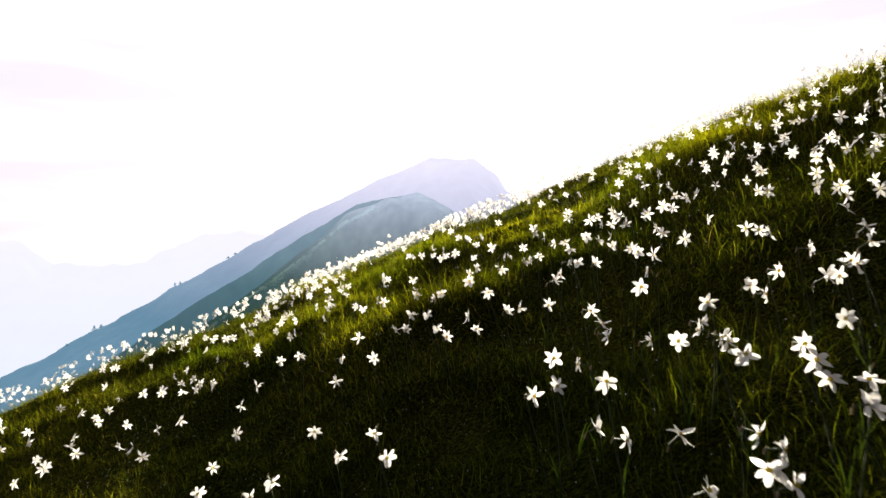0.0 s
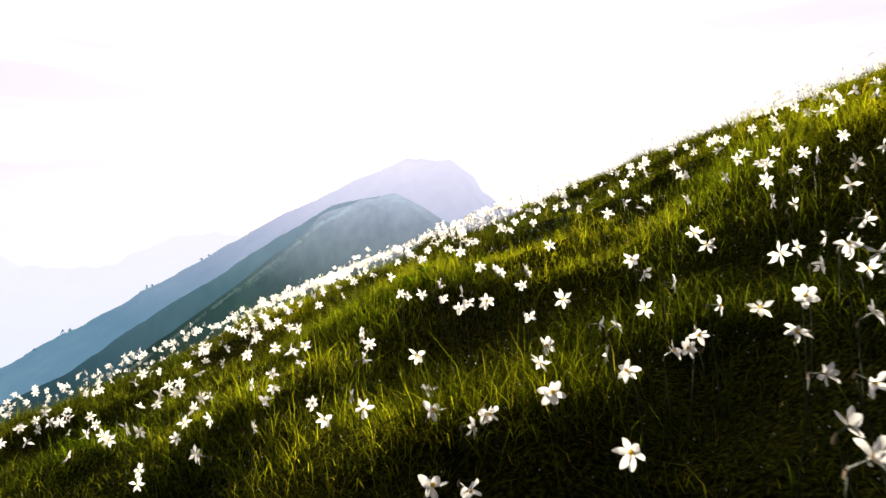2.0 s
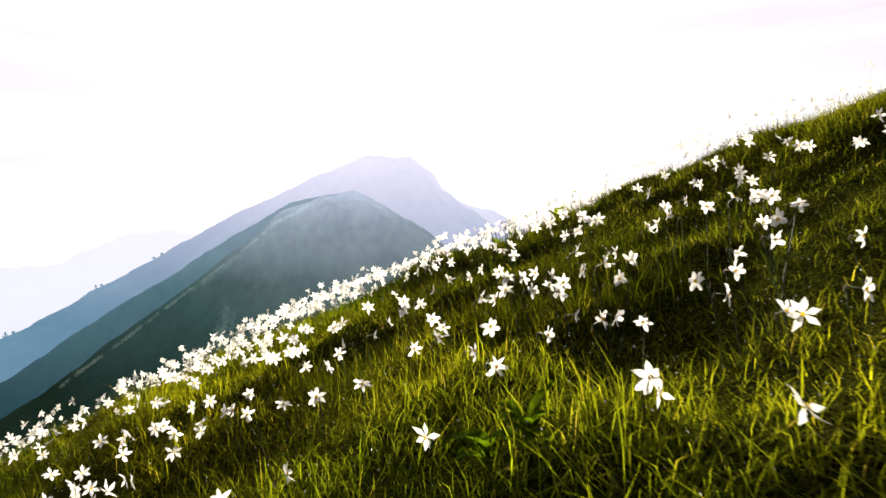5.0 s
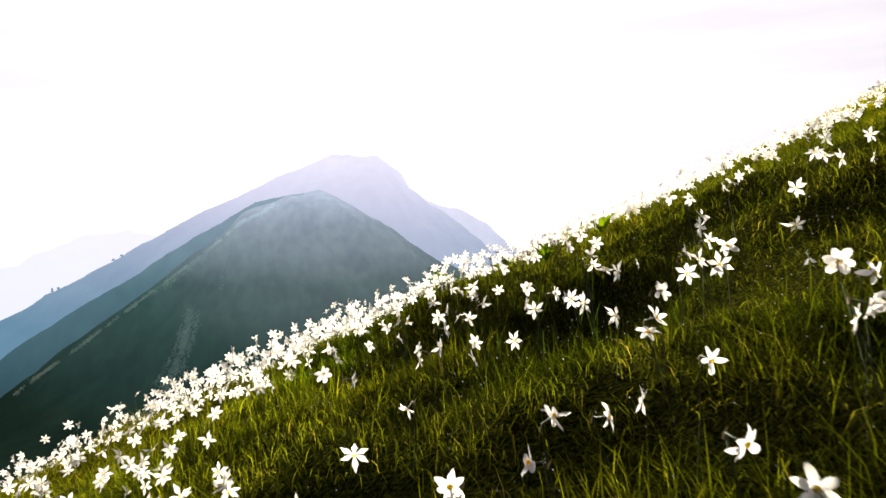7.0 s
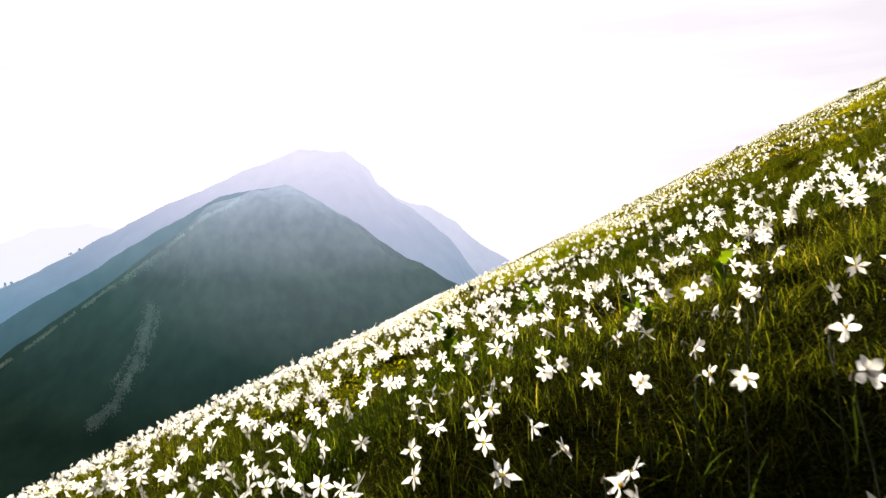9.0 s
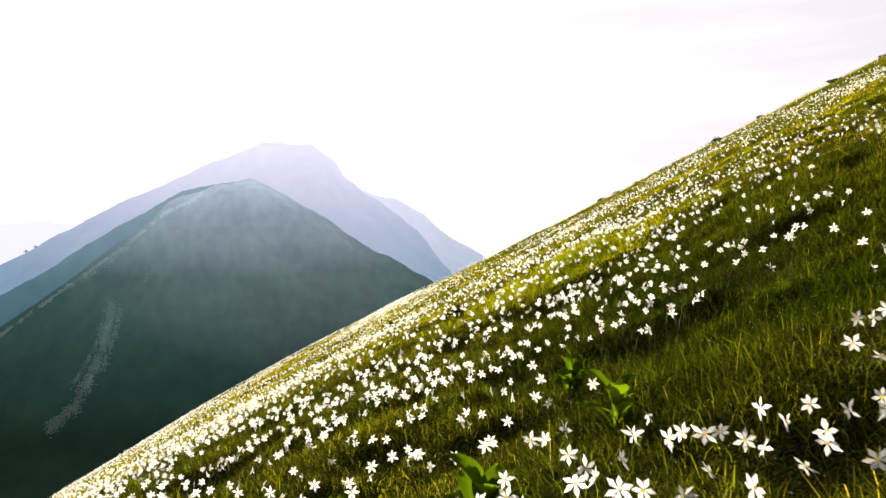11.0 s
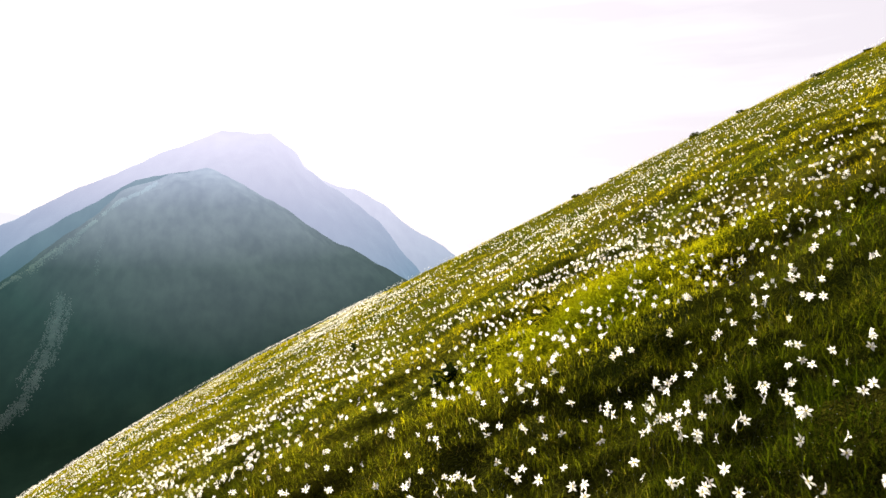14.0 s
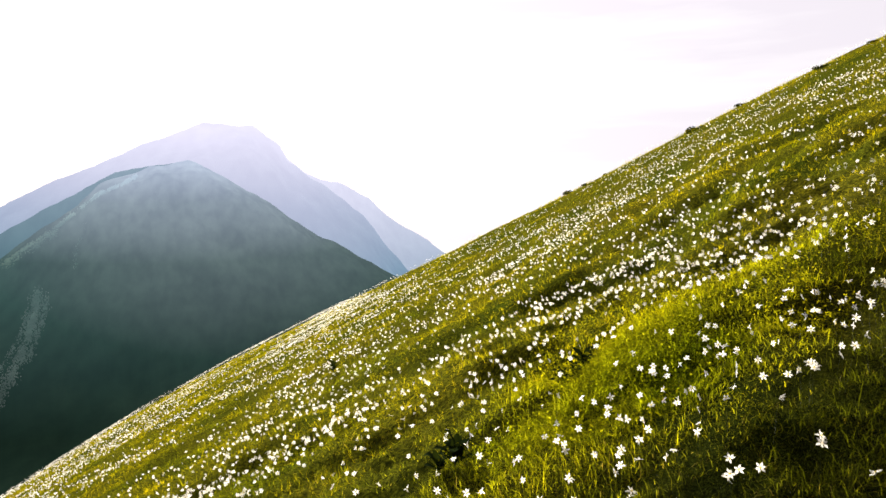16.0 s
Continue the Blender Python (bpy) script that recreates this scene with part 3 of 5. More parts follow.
def ridge_tree(az, tall, wide, seed):
    rs = random.Random(seed)
    el = float(np.interp(az, AZ, far_crest))
    x, y, z = polar(np.array(az), np.array(el), 1835.0)
    root = new("tree")
    root.location = (x, y, z - 3)
    bm = bmesh.new()
    bmesh.ops.create_cone(bm, cap_ends=True, segments=6, radius1=0.9, radius2=0.3, depth=tall * 0.8, matrix=Matrix.Translation((0, 0, tall * 0.4)))
    part("trunk", bm_mesh("trunk", bm, [far_bark]), root)
    bm = bmesh.new()
    for k in range(260):
        h = rs.uniform(0.2, 1.0)
        spread = wide * (1.05 - h) ** 0.7 * rs.uniform(0.2, 1)
        a = rs.uniform(0, 2 * math.pi)
        c = Vector((math.cos(a) * spread, math.sin(a) * spread, h * tall))
        s = rs.uniform(0.6, 1.5)
        q = [bm.verts.new(c + Vector([rs.uniform(-s, s) for _ in range(3)])) for _ in range(3)]
        bm.faces.new(q)
    part("crown", bm_mesh("crown", bm, [far_leaf], False), root)
    return tagged(root, "small dark tree on the hazy ridge line", "tree", "trees on the ridge")


for n, (az, tall, wide) in enumerate(((-29.4, 15, 8), (-28.9, 8, 7), (-31.3, 6, 6), (-23.3, 12, 5), (-22.9, 7, 6), (-19.0, 7, 8), (-18.4, 6, 7))):
    ridge_tree(az, tall, wide, n)

# ---- daffodils ----
def petal_mesh(seed, broad, blunt):
    """One slightly cupped petal that grows along +x, facing +z; its edges wave, and its tip is pointed or blunt."""
    rs = random.Random(seed)
    bm = bmesh.new()
    rows, bend, twist, wave = [], rs.uniform(-0.6, 0.4), rs.uniform(-0.75, 0.75), rs.uniform(0.0006, 0.002)
    for f, w in ((0.08, 0.30), (0.24, 0.70), (0.44, 1.0), (0.64, 0.94), (0.82, 0.64 + 0.18 * blunt), (0.94, 0.30 + 0.26 * blunt), (1.0, 0.04 + 0.12 * blunt)):
        x, half = 0.031 * f, broad * w
        z0 = 0.004 * f + bend * 0.031 * f * f
        row = []
        for s in (-1, 0, 1):
            y = s * half
            row.append(bm.verts.new((x, y, z0 + 0.0025 * abs(s) * w + twist * y * f + wave * s * math.sin(7 * f + seed))))
        rows.append(row)
    for a, b in zip(rows[:-1], rows[1:]):
        for k in range(2):
            bm.faces.new((a[k], b[k], b[k + 1], a[k + 1]))
    return bm_mesh("petal", bm, [PETAL])


def cup_mesh(name, profile, mat):
    bm = bmesh.new()
    rings = []
    for r, z in profile:
        rings.append([bm.verts.new((r * math.cos(a), r * math.sin(a), z + 0.0006 * math.sin(5 * a))) for a in np.linspace(0, 2 * math.pi, 10, endpoint=False)])
    for a, b in zip(rings[:-1], rings[1:]):
        for k in range(10):
            bm.faces.new((a[k], a[(k + 1) % 10], b[(k + 1) % 10], b[k]))
    return bm_mesh(name, bm, [mat])


def tube(bm, points, radii, sides=5, slot=0):
    rings = []
    for n, p in enumerate(points):
        a, b = points[max(n - 1, 0)], points[min(n + 1, len(points) - 1)]
        q = (b - a).to_track_quat("Z", "Y")
        rings.append([bm.verts.new(p + q @ Vector((radii[n] * math.cos(t), radii[n] * math.sin(t), 0))) for t in np.linspace(0, 2 * math.pi, sides, endpoint=False)])
    for a, b in zip(rings[:-1], rings[1:]):
        for k in range(sides):
            f = bm.faces.new((a[k], a[(k + 1) % sides], b[(k + 1) % sides], b[k]))
            f.material_index = slot


def strap_mesh(rs, tall):
    bm = bmesh.new()
    rows = []
    lean, side = rs.uniform(0.3, 0.95), rs.uniform(-0.25, 0.25)
    for f in (0, 0.25, 0.5, 0.75, 0.92, 1.0):
        half = 0.0022 * (1 - f**4) + 0.0004
        c = Vector((lean * tall * f * f, side * tall * f * f, tall * f * (1 - 0.25 * lean * f) - 0.04 * (1 - f)))
        rows.append([bm.verts.new(c + Vector((0.0015 * abs(s), s * half, 0))) for s in (-1, 0, 1)])
    for a, b in zip(rows[:-1], rows[1:]):
        for k in range(2):
            bm.faces.new((a[k], b[k], b[k + 1], a[k + 1]))
    return bm_mesh("leaf", bm, [FLOWER_LEAF])


PETALS = [petal_mesh(k, 0.0066 + 0.0009 * (k % 4), (k % 3) / 2) for k in range(24)]
CORONA = cup_mesh("corona", ((0.0015, 0.003), (0.0045, 0.003), (0.0062, 0.006), (0.0072, 0.0085), (0.0064, 0.0086), (0.0052, 0.005)), CUP)
CORONA_RIM = cup_mesh("rim", ((0.0071, 0.0081), (0.0075, 0.0088), (0.0072, 0.0092), (0.0063, 0.0089)), RIM)


def head_turn(rs):
    """Most blooms look back along the path and a little up, some to the side."""
    yaw = rs.gauss(-90, 57)
    lift = rs.gauss(10, 24)
    a, b = radians(yaw), radians(max(-35, min(60, lift)))
    return Vector((math.cos(a) * math.cos(b), math.sin(a) * math.cos(b), math.sin(b)))


def daffodil(seed):
    """A bloom whose centre is STALK above the origin."""
    rs = random.Random(seed)
    root = new("daffodil")
    face = head_turn(rs)
    centre = Vector((0, 0, STALK))
    neck = centre - face * 0.022
    foot = Vector((rs.uniform(-0.02, 0.06), rs.uniform(-0.04, 0.04), -0.2))
    top = neck - face * 0.012 + Vector((0, 0, -0.012))
    pts = [foot.lerp(top, f) + Vector((0.012 * math.sin(3 * f), 0, 0)) for f in (0, 0.35, 0.7, 0.92)] + [neck - face * 0.006, centre + face * 0.002]
    bm = bmesh.new()
    tube(bm, pts, [0.0019, 0.0018, 0.0017, 0.0016, 0.0024, 0.002])
    part("stem", bm_mesh("stem", bm, [STEM]), root)
    bm = bmesh.new()
    tube(bm, [top, top + Vector((0.002, 0, 0.008)), top + Vector((0.007, 0, 0.018))], [0.0022, 0.0026, 0.0004], 4)
    part("sheath", bm_mesh("sheath", bm, [SPATHE]), root, "brown papery sheath")
    frame_of = face.to_track_quat("Z", "Y").to_matrix().to_4x4()
    spin = rs.uniform(0, 60)
    form = rs.randrange(12)
    for k in range(6):
        petal = part("petal", PETALS[form + 12 * rs.randrange(2)], root, "white pointed petal")
        petal.matrix_local = Matrix.Translation(centre) @ frame_of @ pose(0, 0, 0.0012 * (k % 2), rs.uniform(-14, 14), rs.uniform(-30, 20), spin + 60 * k + rs.uniform(-11, 11)) @ Matrix.Scale(rs.uniform(0.84, 1.08), 4)
    corona = part("corona", CORONA, root, "small yellow cup")
    part("rim", CORONA_RIM, corona, "orange rim of the cup")
    corona.matrix_local = Matrix.Translation(centre) @ frame_of @ Matrix.Scale(0.72, 4)
    for _ in range(2):
        leaf = part("leaf", strap_mesh(rs, rs.uniform(0.09, 0.15)), root)
        leaf.matrix_local = pose(foot.x, foot.y, -0.03, 0, 0, rs.uniform(0, 360))
    return tagged(root, "white daffodil with a small yellow cup in grass", "flower", "daffodils in the meadow")


STRETCH_A = [
    (0.57, 0.98), (0.56, 1.04), (0.46, 1.05), (0.60, 1.07), (0.76, 1.09), (0.59, 1.14), (0.81, 1.16), (0.76, 1.20),
    (0.48, 1.23), (0.78, 1.28), (0.39, 1.29), (0.80, 1.36), (0.91, 1.38), (0.35, 1.38), (0.70, 1.42), (0.70, 1.51),
    (0.70, 1.54), (0.42, 1.56), (1.02, 1.59), (1.08, 1.61), (0.62, 1.61), (1.00, 1.61), (0.68, 1.62), (0.31, 1.65),
    (0.70, 1.66), (-0.15, 1.66), (1.10, 1.67), (0.25, 1.67), (1.16, 1.68), (0.89, 1.70), (0.58, 1.72), (0.86, 1.73),
    (0.39, 1.74), (0.95, 1.75), (0.76, 1.76), (1.23, 1.80), (0.33, 1.81), (-0.30, 1.81), (-0.57, 1.81), (-0.51, 1.83),
    (1.09, 1.84), (-0.21, 1.90),
]
STRETCH_B = [
    (0.50, 1.92), (-0.79, 1.97), (-0.43, 2.07), (0.40, 2.32), (0.30, 2.37), (0.14, 2.44), (0.02, 2.46), (0.26, 2.46),
    (0.80, 2.51), (0.46, 2.52), (0.64, 2.58), (0.50, 2.62), (-0.02, 2.62), (0.74, 2.69), (0.59, 2.69), (0.21, 2.77),
    (0.57, 2.78), (-0.16, 2.79), (-0.46, 2.80), (-0.21, 2.82), (0.73, 2.88), (-0.07, 2.89), (0.61, 2.93), (-0.14, 2.94),
    (0.44, 3.05), (0.41, 3.07), (0.72, 3.08), (0.14, 3.09), (-0.71, 3.11), (-0.04, 3.14), (0.88, 3.17), (-0.83, 3.17),
    (0.82, 3.18), (0.91, 3.19),
]
STRETCH_C = [
    (-0.13, 3.28), (1.01, 3.29), (0.36, 3.33), (-0.14, 3.42), (0.57, 3.45), (-0.33, 3.52), (-0.45, 3.56), (0.54, 3.61),
    (1.02, 3.62), (0.19, 3.68), (-0.38, 3.69), (-0.88, 3.71), (-1.36, 3.75), (-0.17, 3.77), (0.56, 3.78), (-0.37, 3.94),
    (-0.73, 3.97), (0.09, 4.01), (-1.08, 4.03), (1.27, 4.03), (0.23, 4.05), (-0.73, 4.11), (-0.01, 4.11), (-0.36, 4.14),
    (0.03, 4.14), (0.26, 4.15), (-0.77, 4.27), (0.02, 4.27), (-0.40, 4.30), (-0.88, 4.36), (-0.06, 4.37), (0.19, 4.38),
    (-0.68, 4.39),
]
STRETCH_D = [
    (-0.41, 4.40), (-0.81, 4.40), (0.18, 4.48), (-0.07, 4.58), (1.10, 4.60), (0.92, 4.61), (0.13, 4.64), (-0.76, 4.66),
    (-0.22, 4.73), (1.15, 4.81), (-0.26, 4.84), (-1.04, 4.88), (0.71, 5.05), (-1.23, 5.09), (0.89, 5.09), (0.98, 5.12),
    (1.12, 5.17), (0.79, 5.19), (0.49, 5.26), (0.08, 5.29), (0.37, 5.32), (0.71, 5.36), (-1.11, 5.36), (1.14, 5.49),
    (0.68, 5.50), (0.37, 5.52), (0.20, 5.59), (0.44, 5.61), (-0.65, 5.63), (-0.80, 5.64), (0.16, 5.66), (0.37, 5.66),
    (0.13, 5.68), (-0.14, 5.69), (0.60, 5.70), (0.51, 5.72), (0.67, 5.78),
]
STRETCH_E = [
    (0.67, 5.86), (0.26, 5.88), (-0.16, 5.91), (0.83, 5.92), (-0.10, 5.97), (-0.48, 6.04), (-0.62, 6.09), (0.87, 6.11),
    (0.84, 6.14), (0.82, 6.14), (-0.63, 6.19), (-0.74, 6.20), (0.82, 6.25), (-0.87, 6.27), (0.73, 6.27), (-0.96, 6.37),
    (-0.96, 6.45), (0.06, 6.49), (-0.91, 6.52), (0.79, 6.54), (0.70, 6.54),
]
STRETCH_F = [
    (-1.24, 6.58), (-0.31, 6.93), (0.56, 7.43), (0.50, 7.54), (0.58, 7.55), (-0.11, 7.67), (0.76, 7.88),
    (-0.25, 7.91), (-0.16, 7.94), (-0.48, 8.02), (-0.58, 8.17), (1.10, 8.22), (0.92, 8.23),
]
STRETCH_G = [
    (-0.29, 8.25), (0.96, 8.47), (0.38, 8.62), (-0.88, 8.65), (-0.56, 8.71), (-1.01, 8.74), (0.30, 8.88), (0.65, 9.00),
    (0.23, 9.00), (0.73, 9.04), (0.64, 9.09), (0.75, 9.10), (0.45, 9.12), (0.41, 9.21), (0.19, 9.22), (0.94, 9.23),
    (0.25, 9.23), (0.88, 9.25), (0.09, 9.26), (0.23, 9.26), (0.04, 9.27), (0.70, 9.28), (0.52, 9.31), (1.04, 9.32),
    (0.82, 9.38), (-0.16, 9.40), (-0.11, 9.41), (0.94, 9.41), (0.25, 9.41), (0.60, 9.42), (0.45, 9.44), (-0.04, 9.47),
]
STRETCH_H = [
    (0.74, 9.50), (0.67, 9.50), (-0.15, 9.51), (0.49, 9.57), (0.75, 9.59), (0.42, 9.60), (-0.07, 9.60), (0.22, 9.62),
    (-0.34, 9.63), (1.25, 9.66), (0.37, 9.66), (0.09, 9.70), (-0.09, 9.75), (0.74, 9.75), (0.65, 9.76), (0.58, 9.77),
    (0.12, 9.79), (-0.39, 9.83), (0.55, 9.84), (-0.46, 9.88), (-0.13, 9.94), (0.36, 9.98), (-0.19, 9.99), (-0.39, 10.01),
    (0.52, 10.05), (0.17, 10.07), (-0.25, 10.07), (-0.00, 10.08), (0.45, 10.13), (-0.02, 10.17), (-0.71, 10.19), (-0.44, 10.30),
    (1.57, 12.17), (1.46, 12.54), (1.84, 12.55),
]
STRETCH_I = [
    (2.11, 12.58), (1.59, 12.63), (1.35, 12.66), (2.10, 12.66), (1.45, 12.67), (2.21, 12.70), (1.97, 12.72), (2.13, 12.78),
    (2.07, 12.84), (1.47, 12.86), (1.70, 12.88), (1.29, 12.88), (1.19, 12.90), (1.92, 12.91), (1.38, 12.95), (1.16, 12.98),
    (1.93, 12.99), (1.76, 13.00), (1.22, 13.02), (1.35, 13.17), (1.21, 13.17), (1.16, 13.19), (1.10, 13.30), (1.35, 13.33),
    (1.25, 13.33), (1.19, 13.35), (1.08, 13.37),
]
NEARBY_A = [
    (-0.29, 2.61), (0.30, 3.05), (0.49, 3.12), (-0.00, 3.16), (0.58, 3.20), (0.34, 3.41), (0.20, 3.42), (-0.72, 3.76),
    (-0.53, 3.79), (0.01, 5.75), (0.11, 5.83), (0.11, 6.00), (0.36, 6.05), (0.15, 6.08), (0.29, 6.09), (-0.24, 6.12),
    (-0.32, 6.14), (0.25, 6.17), (0.08, 6.20), (0.15, 6.23), (0.39, 6.25), (-0.21, 6.30), (0.62, 6.32), (0.02, 6.33),
    (0.54, 6.33), (-0.61, 6.34), (0.08, 6.34), (0.59, 6.37), (0.29, 6.38), (-0.23, 6.44), (-0.58, 6.53), (-0.71, 6.56),
    (-0.56, 6.58), (-0.45, 6.63), (-0.39, 6.67), (-0.26, 6.74), (-0.33, 6.77), (-0.19, 6.83), (0.18, 7.78), (0.10, 7.81),
    (0.36, 7.90), (-0.06, 8.01), (0.40, 8.02),
]
NEARBY_B = [
    (0.01, 8.08), (0.19, 8.12), (-0.13, 8.27), (0.12, 8.29), (0.05, 8.40), (-0.07, 8.40), (0.46, 8.42), (-0.40, 8.44),
    (-0.24, 8.45), (0.06, 8.47), (0.06, 8.53), (-0.26, 8.57), (0.59, 8.60), (-0.31, 8.63), (0.04, 8.73),
]
BESIDE_A = [
    (0.50, 1.86), (0.50, 2.08), (0.67, 2.08), (0.74, 2.22), (0.05, 6.61), (0.43, 6.81), (0.17, 6.88), (-0.32, 6.88),
    (-0.03, 6.89), (0.53, 6.91), (-0.11, 6.95), (0.51, 6.97), (0.17, 7.13), (0.22, 7.19), (0.28, 7.28), (-0.34, 7.42),
    (0.37, 8.72), (0.45, 8.89), (-0.03, 9.24), (0.50, 9.29), (0.07, 9.37), (0.15, 6.44), (0.17, 6.28), (-0.02, 6.34),
    (-0.07, 6.33),
]

rs = random.Random(7)
kinds = [daffodil(100 + k) for k in range(26)]
used = 0
SPOTS = STRETCH_A + STRETCH_B + STRETCH_C + STRETCH_D + STRETCH_E + STRETCH_F + STRETCH_G + STRETCH_H + STRETCH_I + BESIDE_A + NEARBY_A + NEARBY_B
for x, y in SPOTS:
    turn = Euler((radians(rs.gauss(0, 5)), radians(rs.gauss(-3, 5)), radians(rs.gauss(0, 14)))).to_quaternion()
    size = rs.uniform(0.88, 1.06) * (0.82 if y > 12 else 1)
    base = Vector((x, y, float(heads(x, y)))) - turn @ Vector((0, 0, STALK)) * size
    m = Matrix.LocRotScale(base, turn, [size] * 3)
    if used < len(kinds):
        kinds[used].matrix_basis = m
    else:
        copy_thing(rs.choice(kinds), m)
    used += 1

# ---- broad-leaved plants ----
def broad_leaf_mesh(rs, long, wide, mat):
    bm = bmesh.new()
    rows, droop = [], rs.uniform(0.3, 0.9)
    for f in (0, 0.15, 0.35, 0.6, 0.8, 0.93, 1.0):
        half = wide / 2 * max(0.06, math.sin(math.pi * min(1, f * 0.95 + 0.03)) ** 0.75)
        c = Vector((long * (f - 0.12 * droop * f * f), 0, long * (0.85 * f - droop * f * f)))
        rows.append([bm.verts.new(c + Vector((0, s * half, 0.28 * abs(s) * half + 0.004 * math.sin(9 * f + 4 * s)))) for s in (-1, -0.5, 0, 0.5, 1)])
    for a, b in zip(rows[:-1], rows[1:]):
        for k in range(4):
            bm.faces.new((a[k], b[k], b[k + 1], a[k + 1]))
    return bm_mesh("leaf", bm, [mat])


def leafy_plant(x, y, size, seed, mat, label):
    rs = random.Random(seed)
    root = new("leafy_plant")
    root.location = (x, y, float(ground(np.array(x), np.array(y))))
    bm = bmesh.new()
    tube(bm, [Vector((0, 0, -0.04)), Vector((0.005, 0, 0.08 * size)), Vector((0.0, 0.005, 0.22 * size))], [0.007, 0.006, 0.003], 6)
    part("stem", bm_mesh("stem", bm, [STEM]), root)
    for k in range(10):
        leaf = part("leaf", broad_leaf_mesh(rs, size * rs.uniform(0.17, 0.27), size * rs.uniform(0.085, 0.13), mat), root)
        leaf.matrix_local = pose(0, 0, size * 0.02 * k, 0, rs.uniform(-50, 0), 137 * k + rs.uniform(-20, 20))
    return tagged(root, label, "plant", "broad-leaved plants")


for n, (x, y, size) in enumerate(((-0.2, 5.47, 0.33), (-0.12, 5.43, 0.36), (1.3, 12.42, 0.75), (1.24, 12.34, 0.6), (1.26, 9.90, 0.70), (0.97, 11.40, 0.75), (0.29, 10.98, 0.75), (0.81, 9.78, 0.55), (-0.08, 12.00, 0.60))):
    leafy_plant(x, y, size, 50 + n, BROAD_LEAF, "leafy green plant with broad pointed leaves")
for n, (x, y, size) in enumerate(((2.12, 17.6, 0.75), (2.22, 17.75, 0.7), (2.02, 17.7, 0.6), (3.4, 18.0, 0.75), (3.55, 18.1, 0.7), (3.25, 18.0, 0.55), (2.82, 26.97, 0.9))):
    leafy_plant(x, y, size, 70 + n, SILHOUETTE_LEAF, "broad-leaved plant darkened as a silhouette in sunlit grass")

# ---- low shrubs along the skyline of the hill ----
SHRUB_LEAF = leafy("shrub_leaf", (0.015, 0.022, 0.006), (0.05, 0.065, 0.012), (0.05, 0.06, 0.012), 0.4, spec=0.0)


def low_shrub(x, y, wide, tall, seed):
    rs = random.Random(seed)
    root = new("low_shrub")
    root.location = (x, y, float(ground(np.array(x), np.array(y))) - 0.1)
    for k in range(4):
        bm = bmesh.new()
        a = k * 1.6 + rs.uniform(-0.4, 0.4)
        tip = Vector((math.cos(a) * wide * 0.35, math.sin(a) * wide * 0.35, tall * 0.75))
        tube(bm, [Vector((0, 0, -0.05)), tip * 0.5 + Vector((0, 0, 0.05)), tip], [0.02, 0.013, 0.005], 5)
        part("branch", bm_mesh("branch", bm, [BARK]), root)
    bm = bmesh.new()
    for _ in range(1500):
        a, q = rs.uniform(0, 2 * math.pi), math.sqrt(rs.random())
        top = tall * (1 - 0.7 * q * q) * (0.8 + 0.2 * math.sin(3 * a + seed))
        c = Vector((math.cos(a) * q * wide / 2, math.sin(a) * q * wide / 2, top * rs.uniform(0.0, 1.0)))
        s = rs.uniform(0.025, 0.055)
        u = Vector((rs.gauss(0, 1), rs.gauss(0, 1), rs.gauss(0, 0.6))).normalized() * s
        w = u.cross(Vector((rs.gauss(0, 1), rs.gauss(0, 1), rs.gauss(0, 1)))).normalized() * s * 0.5
        bm.faces.new([bm.verts.new(c - u), bm.verts.new(c + w), bm.verts.new(c + u), bm.verts.new(c - w)])
    part("foliage", bm_mesh("foliage", bm, [SHRUB_LEAF], False), root)
    return tagged(root, "low dark green shrub on the hill's skyline", "shrub", "shrubs on the skyline")


for n, (x, y, wide, tall) in enumerate(((26.9, 43.4, 0.75, 0.4), (21.0, 47.2, 0.8, 0.3), (20.7, 44.9, 0.5, 0.14), (21.9, 44.3, 0.8, 0.16), (25.2, 41.3, 0.9, 0.26), (25.7, 41.2, 0.7, 0.18), (28.2, 41.0, 0.9, 0.16), (29.8, 37.4, 1.1, 0.18), (31.9, 36.2, 1.0, 0.16))):
    low_shrub(x, y, wide, tall, n)

# ---- grass, and the flowers too many to count ----
LINE = np.array([eye[:2] for _, eye, _, _ in PATH])
LINE = np.concatenate([[LINE[0]], LINE, [LINE[-1] + (0.35, 1.2)]])


def from_path(x, y):
    """Metres over the plan from the line of the walk."""
    d = np.full(x.shape, 1e9)
    p = np.stack([x, y], -1)
    for a, b in zip(LINE[:-1], LINE[1:]):
        ab = b - a
        f = np.clip(((p - a) @ ab) / max(1e-9, ab @ ab), 0, 1)
        d = np.minimum(d, np.hypot(*(p - a - f[:, None] * ab).T))
    return d


def scatter(seed, count, box):
    rs = np.random.RandomState(seed)
    x, y = rs.uniform(box[0], box[1], count), rs.uniform(box[2], box[3], count)
    return rs, x, y


def in_view(x, y):
    """The part of the meadow that lies ahead of the walk."""
    return (y > 0.55 - 0.25 * np.abs(x)) & (x < 0.9 + 1.45 * (y + 0.6)) & (x > -0.9 - 0.95 * (y - 0.2))


def tufts(x, y):
    return 0.6 * wobble(x * 2.2, y * 3.1, 61, 4, 0.75) + 0.5 * wobble(x * 9, y * 11, 63, 2, 0.7)


